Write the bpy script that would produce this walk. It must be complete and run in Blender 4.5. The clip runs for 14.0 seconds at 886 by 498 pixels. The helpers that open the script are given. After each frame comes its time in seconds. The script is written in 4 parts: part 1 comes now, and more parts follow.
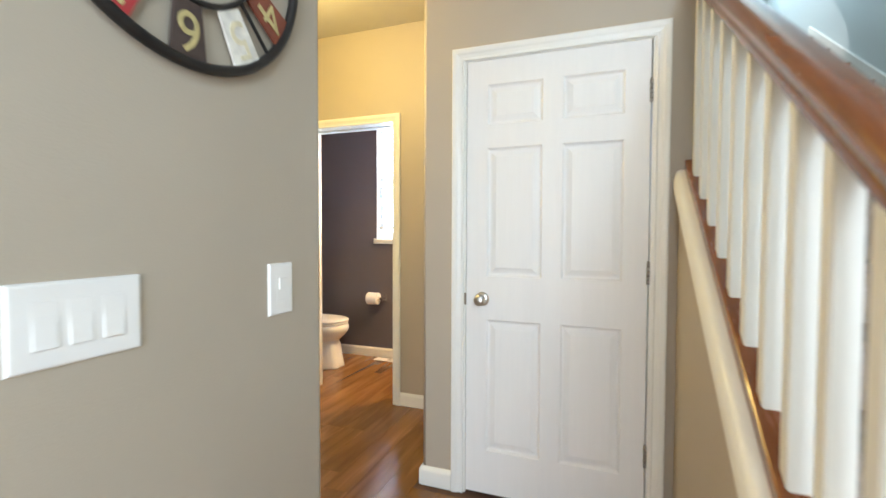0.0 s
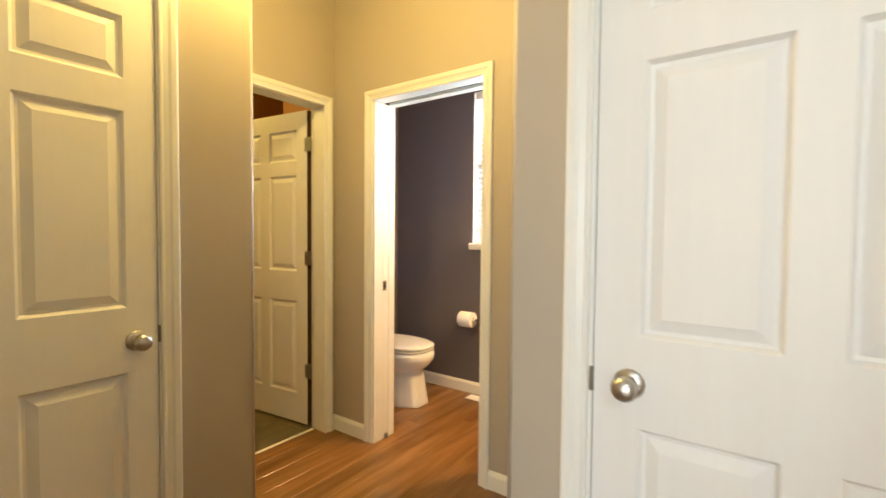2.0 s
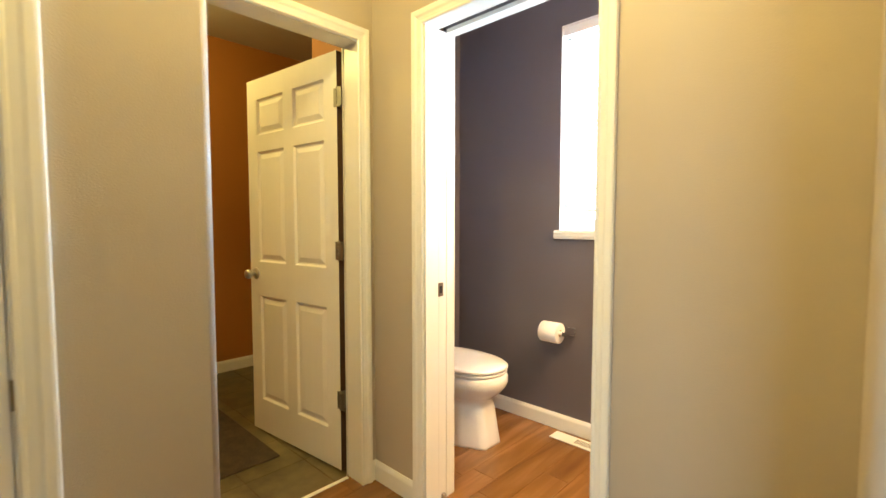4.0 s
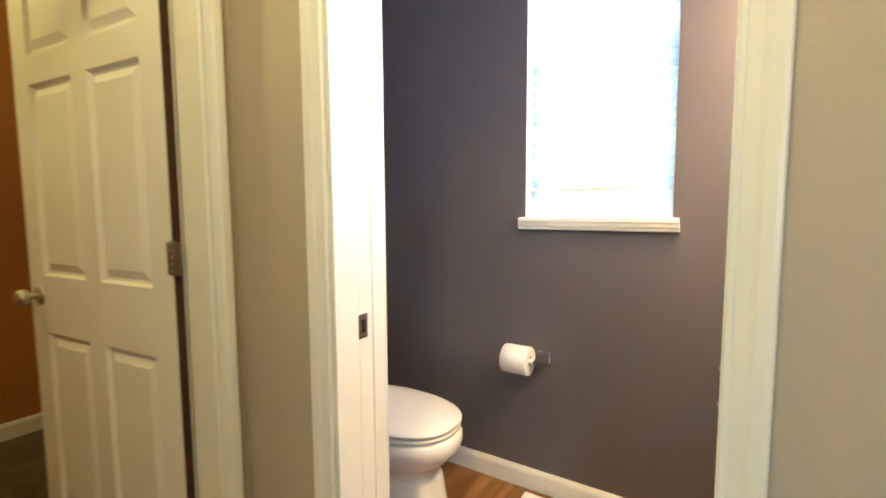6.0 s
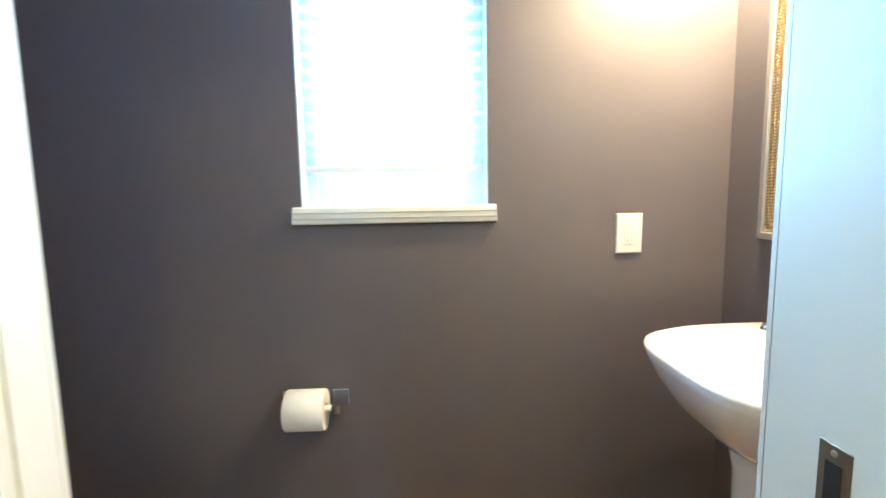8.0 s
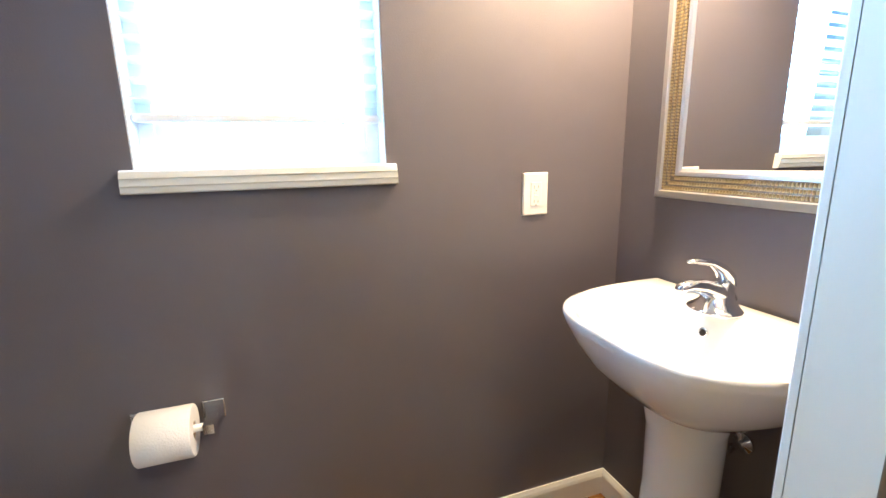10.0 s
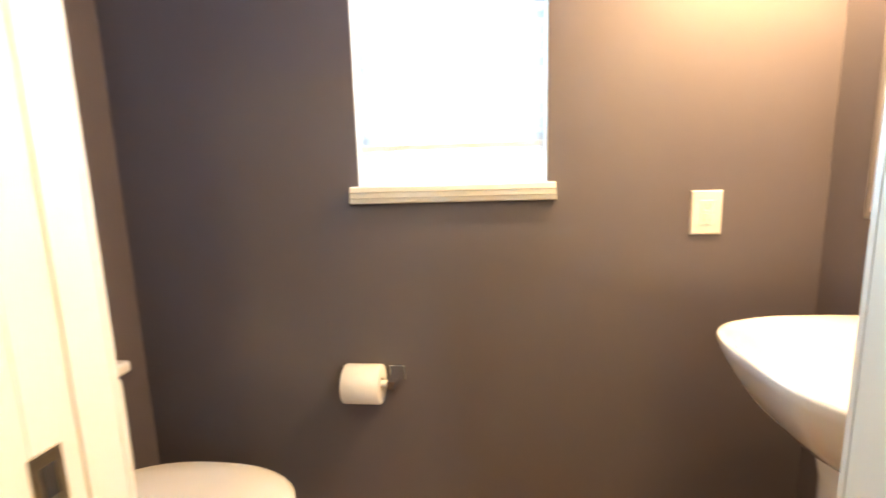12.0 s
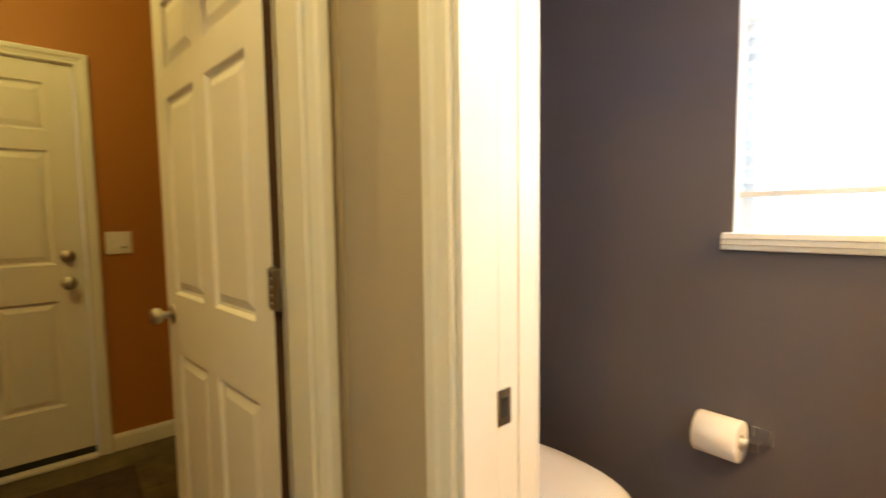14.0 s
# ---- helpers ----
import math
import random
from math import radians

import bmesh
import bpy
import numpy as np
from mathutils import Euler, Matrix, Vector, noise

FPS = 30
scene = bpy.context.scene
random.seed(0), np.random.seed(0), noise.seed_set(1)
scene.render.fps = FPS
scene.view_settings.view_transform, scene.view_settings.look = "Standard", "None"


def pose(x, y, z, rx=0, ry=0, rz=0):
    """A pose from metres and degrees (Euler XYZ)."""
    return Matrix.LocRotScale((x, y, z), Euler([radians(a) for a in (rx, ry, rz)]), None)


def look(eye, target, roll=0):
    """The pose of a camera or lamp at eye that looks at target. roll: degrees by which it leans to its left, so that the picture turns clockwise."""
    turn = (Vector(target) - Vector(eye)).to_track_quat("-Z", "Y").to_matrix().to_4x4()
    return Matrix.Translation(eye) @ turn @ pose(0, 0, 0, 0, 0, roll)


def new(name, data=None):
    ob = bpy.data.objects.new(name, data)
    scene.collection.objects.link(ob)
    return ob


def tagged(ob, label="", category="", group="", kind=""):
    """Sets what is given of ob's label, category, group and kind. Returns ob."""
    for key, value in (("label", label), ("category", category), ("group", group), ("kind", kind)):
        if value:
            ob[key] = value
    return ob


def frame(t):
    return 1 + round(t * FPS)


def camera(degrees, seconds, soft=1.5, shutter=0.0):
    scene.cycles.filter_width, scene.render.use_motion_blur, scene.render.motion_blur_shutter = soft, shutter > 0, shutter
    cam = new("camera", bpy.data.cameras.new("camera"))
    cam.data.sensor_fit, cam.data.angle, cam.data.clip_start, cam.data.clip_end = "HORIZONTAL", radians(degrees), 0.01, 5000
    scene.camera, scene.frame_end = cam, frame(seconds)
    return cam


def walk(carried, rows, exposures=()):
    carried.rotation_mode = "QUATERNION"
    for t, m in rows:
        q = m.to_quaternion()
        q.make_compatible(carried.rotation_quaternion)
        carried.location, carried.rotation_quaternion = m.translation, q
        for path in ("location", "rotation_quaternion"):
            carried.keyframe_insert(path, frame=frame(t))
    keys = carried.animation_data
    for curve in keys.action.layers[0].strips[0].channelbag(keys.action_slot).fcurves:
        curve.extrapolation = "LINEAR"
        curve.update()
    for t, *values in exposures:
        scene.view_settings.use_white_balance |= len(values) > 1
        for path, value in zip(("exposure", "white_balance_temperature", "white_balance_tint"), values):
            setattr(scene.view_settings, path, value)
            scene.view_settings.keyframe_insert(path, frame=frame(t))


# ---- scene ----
cam = camera(89.5, 14.0, shutter=0.5)
PATH = [
    (0, (0.206, -0.52, 1.243), (-0.485, 1.355, 1.176), 0.2),
    (0.5, (0.128, -0.216, 1.249), (-0.64, 1.63, 1.176), 0.6),
    (1, (0.045, 0.032, 1.253), (-0.802, 1.842, 1.183), 0.7),
    (1.5, (-0.044, 0.243, 1.258), (-1.013, 1.991, 1.188), 0.5),
    (2, (-0.11, 0.468, 1.268), (-1.275, 2.092, 1.198), 0.5),
    (2.2, (-0.153, 0.538, 1.275), (-1.39, 2.107, 1.19), 0.8),
    (2.5, (-0.204, 0.658, 1.257), (-1.542, 2.142, 1.176), 0.5),
    (2.7, (-0.251, 0.729, 1.255), (-1.634, 2.171, 1.167), 0.4),
    (4.8, (-0.904, 1.32, 1.22), (-2.251, 2.791, 1.081), -0.6),
    (5, (-0.964, 1.387, 1.223), (-2.281, 2.884, 1.071), -0.9),
    (5.5, (-1.119, 1.511, 1.218), (-2.309, 3.109, 1.047), -1.0),
    (6, (-1.248, 1.679, 1.225), (-2.319, 3.36, 1.052), -0.3),
    (6.5, (-1.363, 1.825, 1.218), (-2.228, 3.62, 1.053), 0.3),
    (7, (-1.483, 1.915, 1.234), (-2.0, 3.837, 1.036), 0.1),
    (7.5, (-1.561, 1.998, 1.221), (-1.765, 3.978, 1.02), 0.3),
    (8, (-1.613, 2.112, 1.214), (-1.526, 4.098, 0.988), -1.0),
    (8.5, (-1.609, 2.231, 1.234), (-1.326, 4.18, 0.897), -0.7),
    (8.7, (-1.612, 2.268, 1.230), (-1.243, 4.203, 0.880), -0.8),
    (10.8, (-1.685, 2.319, 1.218), (-1.026, 4.151, 0.761), -0.9),
    (11, (-1.671, 2.299, 1.22), (-1.124, 4.17, 0.771), -1.0),
    (11.5, (-1.637, 2.226, 1.23), (-1.441, 4.172, 0.811), -0.8),
    (12, (-1.573, 2.139, 1.213), (-1.794, 4.101, 0.899), -1.7),
    (12.5, (-1.582, 2.082, 1.212), (-2.116, 3.992, 0.958), -0.1),
    (13, (-1.541, 2.008, 1.225), (-2.418, 3.793, 1.016), 0.3),
    (13.5, (-1.521, 1.974, 1.243), (-2.745, 3.546, 1.064), 0.4),
    (14, (-1.514, 1.952, 1.249), (-3.039, 3.238, 1.11), -0.8),
]
walk(cam, [(t, look(eye, target, roll)) for t, eye, target, roll in PATH],
     exposures=[(0.0, 0.53, 5950, 11), (0.9, 0.45, 6650, 11), (1.5, 0.44, 6900, 12), (2.7, 0.60, 6650, 11), (4.8, 1.02, 5800, 8), (5.5, 0.74, 5600, 8), (6.5, 0.52, 4800, 3), (7.5, 0.48, 4500, -4),
                (8.7, 0.58, 4550, 0), (10.8, 0.56, 5000, 9), (12.0, 0.71, 6050, 10), (13.0, 0.52, 6300, 11), (14.0, 0.38, 6500, 10)])

# ---------------------------------------------------------------- light
world = bpy.data.worlds.new("sky_world")
scene.world = world
world.use_nodes = True
wn = world.node_tree
sky = wn.nodes.new("ShaderNodeTexSky")
sky.sky_type, sky.sun_disc = "NISHITA", False
sky.sun_elevation, sky.sun_rotation = radians(48), radians(150)
wn.links.new(sky.outputs[0], wn.nodes["Background"].inputs[0])
wn.nodes["Background"].inputs[1].default_value = 0.12


def lamp(name, kind, m, watts, colour, size=0.1, size_y=None):
    data = bpy.data.lights.new(name, kind)
    data.energy, data.color = watts, colour
    if kind == "AREA":
        data.shape, data.size, data.size_y = "RECTANGLE", size, size_y
    elif kind == "SUN":
        data.angle = size
    else:
        data.shadow_soft_size = size
    ob = new(name, data)
    ob.matrix_world = m
    return ob


DAY = (0.60, 0.82, 1.0)
WARM = (1.0, 0.71, 0.21)
lamp("sun", "SUN", look((0, 0, 10), (0.5, -1.0, 8.6)), 2.5, (1.0, 0.95, 0.88), radians(0.5))
lamp("powder_window_sky", "AREA", look((-1.69, 3.72, 1.80), (-1.69, 2.0, 1.70)), 118, DAY, 0.66, 1.30)
lamp("foyer_window_sky", "AREA", look((0.80, -3.28, 1.35), (0.80, 0.0, 1.3)), 80, (0.88, 0.95, 1.0), 1.46, 1.96)
lamp("living_window_sky", "AREA", look((-3.48, -1.75, 1.35), (0.0, -1.75, 1.2)), 160, (1.0, 0.93, 0.82), 1.7, 1.6)
lamp("stairwell_window_sky", "AREA", look((1.68, -2.10, 3.35), (0.0, -1.60, 2.65)), 40, (0.66, 0.89, 1.0), 1.06, 1.26)
lamp("landing_window_sky", "AREA", look((1.10, 4.68, 4.3), (1.10, 0.0, 3.4)), 60, (0.66, 0.89, 1.0), 0.68, 1.18)
lamp("hall_bulb", "POINT", pose(-1.46, 1.37, 2.52), 37, WARM, 0.09)
lamp("mudroom_bulb", "POINT", pose(-3.45, 1.55, 2.50), 18, (1.0, 0.76, 0.20), 0.09)
lamp("vanity_bulb", "POINT", pose(-0.83, 3.20, 2.10), 116, (1.0, 0.60, 0.25), 0.05)
lamp("vanity_bulb", "POINT", pose(-0.83, 2.80, 2.10), 24, (1.0, 0.60, 0.25), 0.05)

# ---------------------------------------------------------------- materials


def mat(name, colour, rough=0.5, metal=0.0, vary=0.0, scale=6.0, bump=0.0, bump_scale=180.0, coat=0.0, grain=None):
    m = bpy.data.materials.new(name)
    m.use_nodes = True
    nt = m.node_tree
    b = nt.nodes["Principled BSDF"]
    b.inputs["Base Color"].default_value = (*colour, 1)
    b.inputs["Roughness"].default_value = rough
    b.inputs["Metallic"].default_value = metal
    b.inputs["Coat Weight"].default_value = coat
    geo = nt.nodes.new("ShaderNodeNewGeometry")
    place = geo.outputs["Position"]
    if grain:
        mp = nt.nodes.new("ShaderNodeMapping")
        mp.inputs["Scale"].default_value = grain
        nt.links.new(place, mp.inputs[0])
        place = mp.outputs[0]
    if vary:
        n1 = nt.nodes.new("ShaderNodeTexNoise")
        n1.inputs["Scale"].default_value, n1.inputs["Detail"].default_value = scale, 5
        n2 = nt.nodes.new("ShaderNodeTexNoise")
        n2.inputs["Scale"].default_value, n2.inputs["Detail"].default_value = scale * 0.16, 2
        add = nt.nodes.new("ShaderNodeMath")
        add.operation = "ADD"
        ramp = nt.nodes.new("ShaderNodeMapRange")
        ramp.inputs[1].default_value, ramp.inputs[2].default_value = 0.7, 1.3
        ramp.inputs[3].default_value, ramp.inputs[4].default_value = 1 - vary, 1 + vary
        mix = nt.nodes.new("ShaderNodeVectorMath")
        mix.operation = "SCALE"
        mix.inputs[0].default_value = colour
        for n in (n1, n2):
            nt.links.new(place, n.inputs["Vector"])
        nt.links.new(n1.outputs[0], add.inputs[0])
        nt.links.new(n2.outputs[0], add.inputs[1])
        nt.links.new(add.outputs[0], ramp.inputs[0])
        nt.links.new(ramp.outputs[0], mix.inputs["Scale"])
        nt.links.new(mix.outputs[0], b.inputs["Base Color"])
        rr = nt.nodes.new("ShaderNodeMapRange")
        rr.inputs[1].default_value, rr.inputs[2].default_value = 0.7, 1.3
        spread = 0.05 if vary > 0.025 else 0.004
        rr.inputs[3].default_value, rr.inputs[4].default_value = max(0, rough - spread), min(1, rough + spread)
        nt.links.new(add.outputs[0], rr.inputs[0])
        nt.links.new(rr.outputs[0], b.inputs["Roughness"])
    if bump:
        nb = nt.nodes.new("ShaderNodeTexNoise")
        nb.inputs["Scale"].default_value, nb.inputs["Detail"].default_value = bump_scale, 3
        bp = nt.nodes.new("ShaderNodeBump")
        bp.inputs["Strength"].default_value, bp.inputs["Distance"].default_value = bump, 0.002
        nt.links.new(place, nb.inputs["Vector"])
        nt.links.new(nb.outputs[0], bp.inputs["Height"])
        nt.links.new(bp.outputs[0], b.inputs["Normal"])
    return m


M_GREIGE = mat("greige_paint", (0.43, 0.375, 0.295), 0.55, vary=0.03, scale=3, bump=0.25, bump_scale=260)
M_MAUVE = mat("mauve_grey_paint", (0.121, 0.108, 0.124), 0.5, vary=0.04, scale=3, bump=0.25, bump_scale=260)
M_ORANGE = mat("burnt_orange_paint", (0.42, 0.163, 0.022), 0.55, vary=0.04, scale=3, bump=0.25, bump_scale=260)
M_CEIL = mat("ceiling_paint", (0.62, 0.59, 0.53), 0.8, vary=0.03, scale=8, bump=0.6, bump_scale=90)
M_STAIRWALL = mat("pale_grey_green_paint", (0.50, 0.55, 0.55), 0.6, vary=0.03, scale=3, bump=0.2, bump_scale=260)
M_TRIM = mat("white_trim_paint", (0.79, 0.785, 0.735), 0.35, vary=0.02, scale=9, bump=0.05, bump_scale=60)
M_DOOR = mat("white_door_paint", (0.80, 0.79, 0.76), 0.52, vary=0.015, scale=5, bump=0.02, bump_scale=30, grain=(14, 14, 1))
M_PLASTIC = mat("white_plastic", (0.82, 0.81, 0.78), 0.3, vary=0.01, scale=20)
M_SEAM = mat("dark_seam", (0.05, 0.045, 0.04), 0.8, vary=0.2, scale=30)
M_NICKEL = mat("satin_nickel", (0.56, 0.53, 0.48), 0.36, 1.0, vary=0.04, scale=60)
M_HINGE = mat("brushed_hinge_steel", (0.34, 0.33, 0.31), 0.46, 1.0, vary=0.08, scale=60)
M_CHROME = mat("chrome", (0.85, 0.86, 0.88), 0.10, 1.0)
M_CERAMIC = mat("white_glazed_ceramic", (0.86, 0.86, 0.84), 0.10, coat=0.5, vary=0.01, scale=4)
M_PAPER = mat("tissue_paper", (0.84, 0.82, 0.80), 0.95, vary=0.03, scale=40, bump=0.5, bump_scale=220)
M_CARD = mat("cardboard_core", (0.45, 0.33, 0.21), 0.9, vary=0.1, scale=60)
M_SUB = mat("floor_joint", (0.09, 0.04, 0.018), 0.7, vary=0.2, scale=30)
M_RAIL = mat("stained_rail_wood", (0.20, 0.064, 0.018), 0.24, vary=0.14, scale=14, coat=0.4, bump=0.1, bump_scale=60, grain=(9, 1.2, 1.2))
M_CARPET = mat("taupe_carpet", (0.36, 0.29, 0.23), 0.95, vary=0.25, scale=90, bump=1.0, bump_scale=420)
M_MAT = mat("brown_door_mat", (0.060, 0.040, 0.025), 0.95, vary=0.45, scale=120, bump=1.0, bump_scale=350)
M_RUBBER = mat("black_rubber", (0.02, 0.02, 0.02), 0.6, vary=0.1, scale=30)
M_IRON = mat("black_iron", (0.022, 0.02, 0.019), 0.45, 0.3, vary=0.2, scale=40, bump=0.2, bump_scale=120)
M_SILVER = mat("silver_leaf", (0.66, 0.66, 0.65), 0.34, 0.85)
M_GOLD = mat("gold_bead", (0.66, 0.53, 0.27), 0.40, 0.9)
M_MIRROR = mat("mirror_glass", (0.92, 0.93, 0.93), 0.015, 1.0)
M_BLIND = mat("white_blind", (0.82, 0.83, 0.83), 0.45, vary=0.01, scale=20)
M_VINYL = mat("white_vinyl", (0.80, 0.83, 0.85), 0.35, vary=0.01, scale=20)
M_CORD = mat("blind_cord", (0.75, 0.75, 0.73), 0.9, vary=0.05, scale=80)
M_LAWN = mat("lawn", (0.10, 0.14, 0.05), 0.95, vary=0.35, scale=2)
M_DARK = mat("dark_hole", (0.015, 0.013, 0.012), 0.7, vary=0.1, scale=30)
M_SLOT = mat("grey_slot", (0.36, 0.35, 0.33), 0.7, vary=0.1, scale=30)
M_BRASSY = mat("aged_bronze", (0.26, 0.22, 0.16), 0.4, 0.9, vary=0.15, scale=60)
M_FROST = mat("frosted_glass", (0.85, 0.80, 0.70), 0.5, vary=0.02, scale=20)


def glass_material():
    m = bpy.data.materials.new("window_glass")
    m.use_nodes = True
    b = m.node_tree.nodes["Principled BSDF"]
    b.inputs["Transmission Weight"].default_value = 1
    b.inputs["Roughness"].default_value = 0
    b.inputs["IOR"].default_value = 1.45
    return m


M_GLASS = glass_material()


def wood_floor_material():
    m = bpy.data.materials.new("honey_laminate_plank")
    m.use_nodes = True
    nt = m.node_tree
    b = nt.nodes["Principled BSDF"]
    geo = nt.nodes.new("ShaderNodeNewGeometry")
    info = nt.nodes.new("ShaderNodeObjectInfo")
    shift = nt.nodes.new("ShaderNodeVectorMath")
    shift.operation = "MULTIPLY_ADD"
    comb = nt.nodes.new("ShaderNodeCombineXYZ")
    for i in range(3):
        nt.links.new(info.outputs["Random"], comb.inputs[i])
    shift.inputs[1].default_value = (17, 31, 9)
    nt.links.new(comb.outputs[0], shift.inputs[0])
    nt.links.new(geo.outputs["Position"], shift.inputs[2])
    mp = nt.nodes.new("ShaderNodeMapping")
    mp.inputs["Scale"].default_value = (11, 1.1, 5)
    nt.links.new(shift.outputs[0], mp.inputs[0])
    n1 = nt.nodes.new("ShaderNodeTexNoise")
    n1.inputs["Scale"].default_value, n1.inputs["Detail"].default_value, n1.inputs["Distortion"].default_value = 1.3, 8, 0.7
    nt.links.new(mp.outputs[0], n1.inputs["Vector"])
    ramp = nt.nodes.new("ShaderNodeValToRGB")
    e = ramp.color_ramp.elements
    e[0].position, e[0].color = 0.24, (0.140, 0.060, 0.016, 1)
    e[1].position, e[1].color = 0.76, (0.315, 0.158, 0.048, 1)
    mid = ramp.color_ramp.elements.new(0.5)
    mid.color = (0.215, 0.099, 0.026, 1)
    nt.links.new(n1.outputs[0], ramp.inputs[0])
    tone = nt.nodes.new("ShaderNodeMapRange")
    tone.inputs[3].default_value, tone.inputs[4].default_value = 0.85, 1.15
    nt.links.new(info.outputs["Random"], tone.inputs[0])
    mix = nt.nodes.new("ShaderNodeVectorMath")
    mix.operation = "SCALE"
    nt.links.new(ramp.outputs[0], mix.inputs[0])
    nt.links.new(tone.outputs[0], mix.inputs["Scale"])
    nt.links.new(mix.outputs[0], b.inputs["Base Color"])
    rr = nt.nodes.new("ShaderNodeMapRange")
    rr.inputs[3].default_value, rr.inputs[4].default_value = 0.14, 0.27
    nt.links.new(n1.outputs[0], rr.inputs[0])
    nt.links.new(rr.outputs[0], b.inputs["Roughness"])
    bp = nt.nodes.new("ShaderNodeBump")
    bp.inputs["Strength"].default_value, bp.inputs["Distance"].default_value = 0.12, 0.001
    nt.links.new(n1.outputs[0], bp.inputs["Height"])
    nt.links.new(bp.outputs[0], b.inputs["Normal"])
    return m


M_PLANK = wood_floor_material()


def slate_material():
    m = mat("slate_look_tile", (0.125, 0.100, 0.050), 0.5, vary=0.55, scale=9, bump=0.6, bump_scale=26)
    return m


M_SLATE = slate_material()

# ---------------------------------------------------------------- mesh helpers


def finish(name, bm, material, smooth=None):
    if smooth == "strips":
        for f in bm.faces:
            f.smooth = min(e.calc_length() for e in f.edges) < 0.012
    elif smooth:
        for f in bm.faces:
            f.smooth = True
        lim = radians(smooth)
        for e in bm.edges:
            if len(e.link_faces) == 2 and e.calc_face_angle(0) > lim:
                e.smooth = False
    me = bpy.data.meshes.new(name)
    bm.to_mesh(me)
    bm.free()
    me.materials.append(material)
    return me


def part(name, bm, material, parent, label="", smooth=None, m=None):
    ob = new(name, finish(name, bm, material, smooth))
    ob.parent = parent
    if m is not None:
        ob.matrix_basis = m
    return tagged(ob, label) if label else ob


def solid(name, bm, material, label, category, kind="", smooth=None, m=None, group=""):
    ob = new(name, finish(name, bm, material, smooth))
    if m is not None:
        ob.matrix_basis = m
    return tagged(ob, label, category, group, kind)


def thing(name, m, label, category, kind="", group=""):
    ob = new(name)
    ob.empty_display_size = 0.05
    ob.matrix_basis = m
    return tagged(ob, label, category, group, kind)


def box(bm, a, b):
    x0, y0, z0 = a
    x1, y1, z1 = b
    v = [bm.verts.new(p) for p in ((x0, y0, z0), (x1, y0, z0), (x1, y1, z0), (x0, y1, z0),
                                   (x0, y0, z1), (x1, y0, z1), (x1, y1, z1), (x0, y1, z1))]
    for q in ((3, 2, 1, 0), (4, 5, 6, 7), (0, 1, 5, 4), (1, 2, 6, 5), (2, 3, 7, 6), (3, 0, 4, 7)):
        bm.faces.new([v[i] for i in q])


def boxes(*pairs):
    bm = bmesh.new()
    for a, b in pairs:
        box(bm, a, b)
    return bm


def rbox(a, b, r=0.004, seg=2):
    bm = boxes((a, b))
    bmesh.ops.bevel(bm, geom=bm.edges[:], offset=r, segments=seg, affect="EDGES", profile=0.5)
    return bm


def loft(bm, rings, caps=True, closed=True):
    rows = [[bm.verts.new(p) for p in ring] for ring in rings]
    n = len(rows[0])
    for a, b in zip(rows, rows[1:]):
        for i in range(n if closed else n - 1):
            j = (i + 1) % n
            bm.faces.new((a[i], a[j], b[j], b[i]))
    if caps:
        bm.faces.new(rows[0][::-1])
        bm.faces.new(rows[-1])
    return bm


def lathe(bm, profile, seg=24, m=None):
    """A turned body round z; profile of (radius, height)."""
    rings = [[Vector((r * math.cos(2 * math.pi * i / seg), r * math.sin(2 * math.pi * i / seg), z)) for i in range(seg)] for r, z in profile]
    if m is not None:
        rings = [[m @ p for p in ring] for ring in rings]
    return loft(bm, rings)


def tube(bm, points, radii, seg=12, flat=1.0):
    """A round bar along points; flat squeezes it across its side axis."""
    rings = []
    pts = [Vector(p) for p in points]
    for i, p in enumerate(pts):
        d = (pts[min(i + 1, len(pts) - 1)] - pts[max(i - 1, 0)]).normalized()
        side = d.cross(Vector((0, 0, 1)))
        side = side.normalized() if side.length > 1e-4 else Vector((0, 1, 0))
        up = side.cross(d)
        r = radii[i] if isinstance(radii, (list, tuple)) else radii
        rings.append([p + side * (r * math.cos(a)) + up * (r * flat * math.sin(a)) for a in (2 * math.pi * k / seg for k in range(seg))])
    return loft(bm, rings)


def prism(points, z0, z1):
    bm = bmesh.new()
    return loft(bm, [[Vector((x, y, z0)) for x, y in points], [Vector((x, y, z1)) for x, y in points]])


def rounded(points, radius):
    """A plan outline (counter-clockwise) whose corners with a radius above zero are rounded."""
    out = []
    n = len(points)
    for i, (p, r) in enumerate(zip(points, radius)):
        p = Vector(p)
        if r <= 0:
            out.append(tuple(p))
            continue
        a = (Vector(points[i - 1]) - p).normalized()
        b = (Vector(points[(i + 1) % n]) - p).normalized()
        c = p + (a + b) * r
        for k in range(7):
            t = math.pi / 2 * k / 6
            out.append(tuple(c - b * (r * math.cos(t)) - a * (r * math.sin(t))))
    return out


CASING = ((0, 0), (0, 0.007), (0.004, 0.0105), (0.010, 0.0105), (0.013, 0.0085), (0.028, 0.012), (0.036, 0.0165), (0.050, 0.0180), (0.0555, 0.0172), (0.058, 0.0145), (0.058, 0))


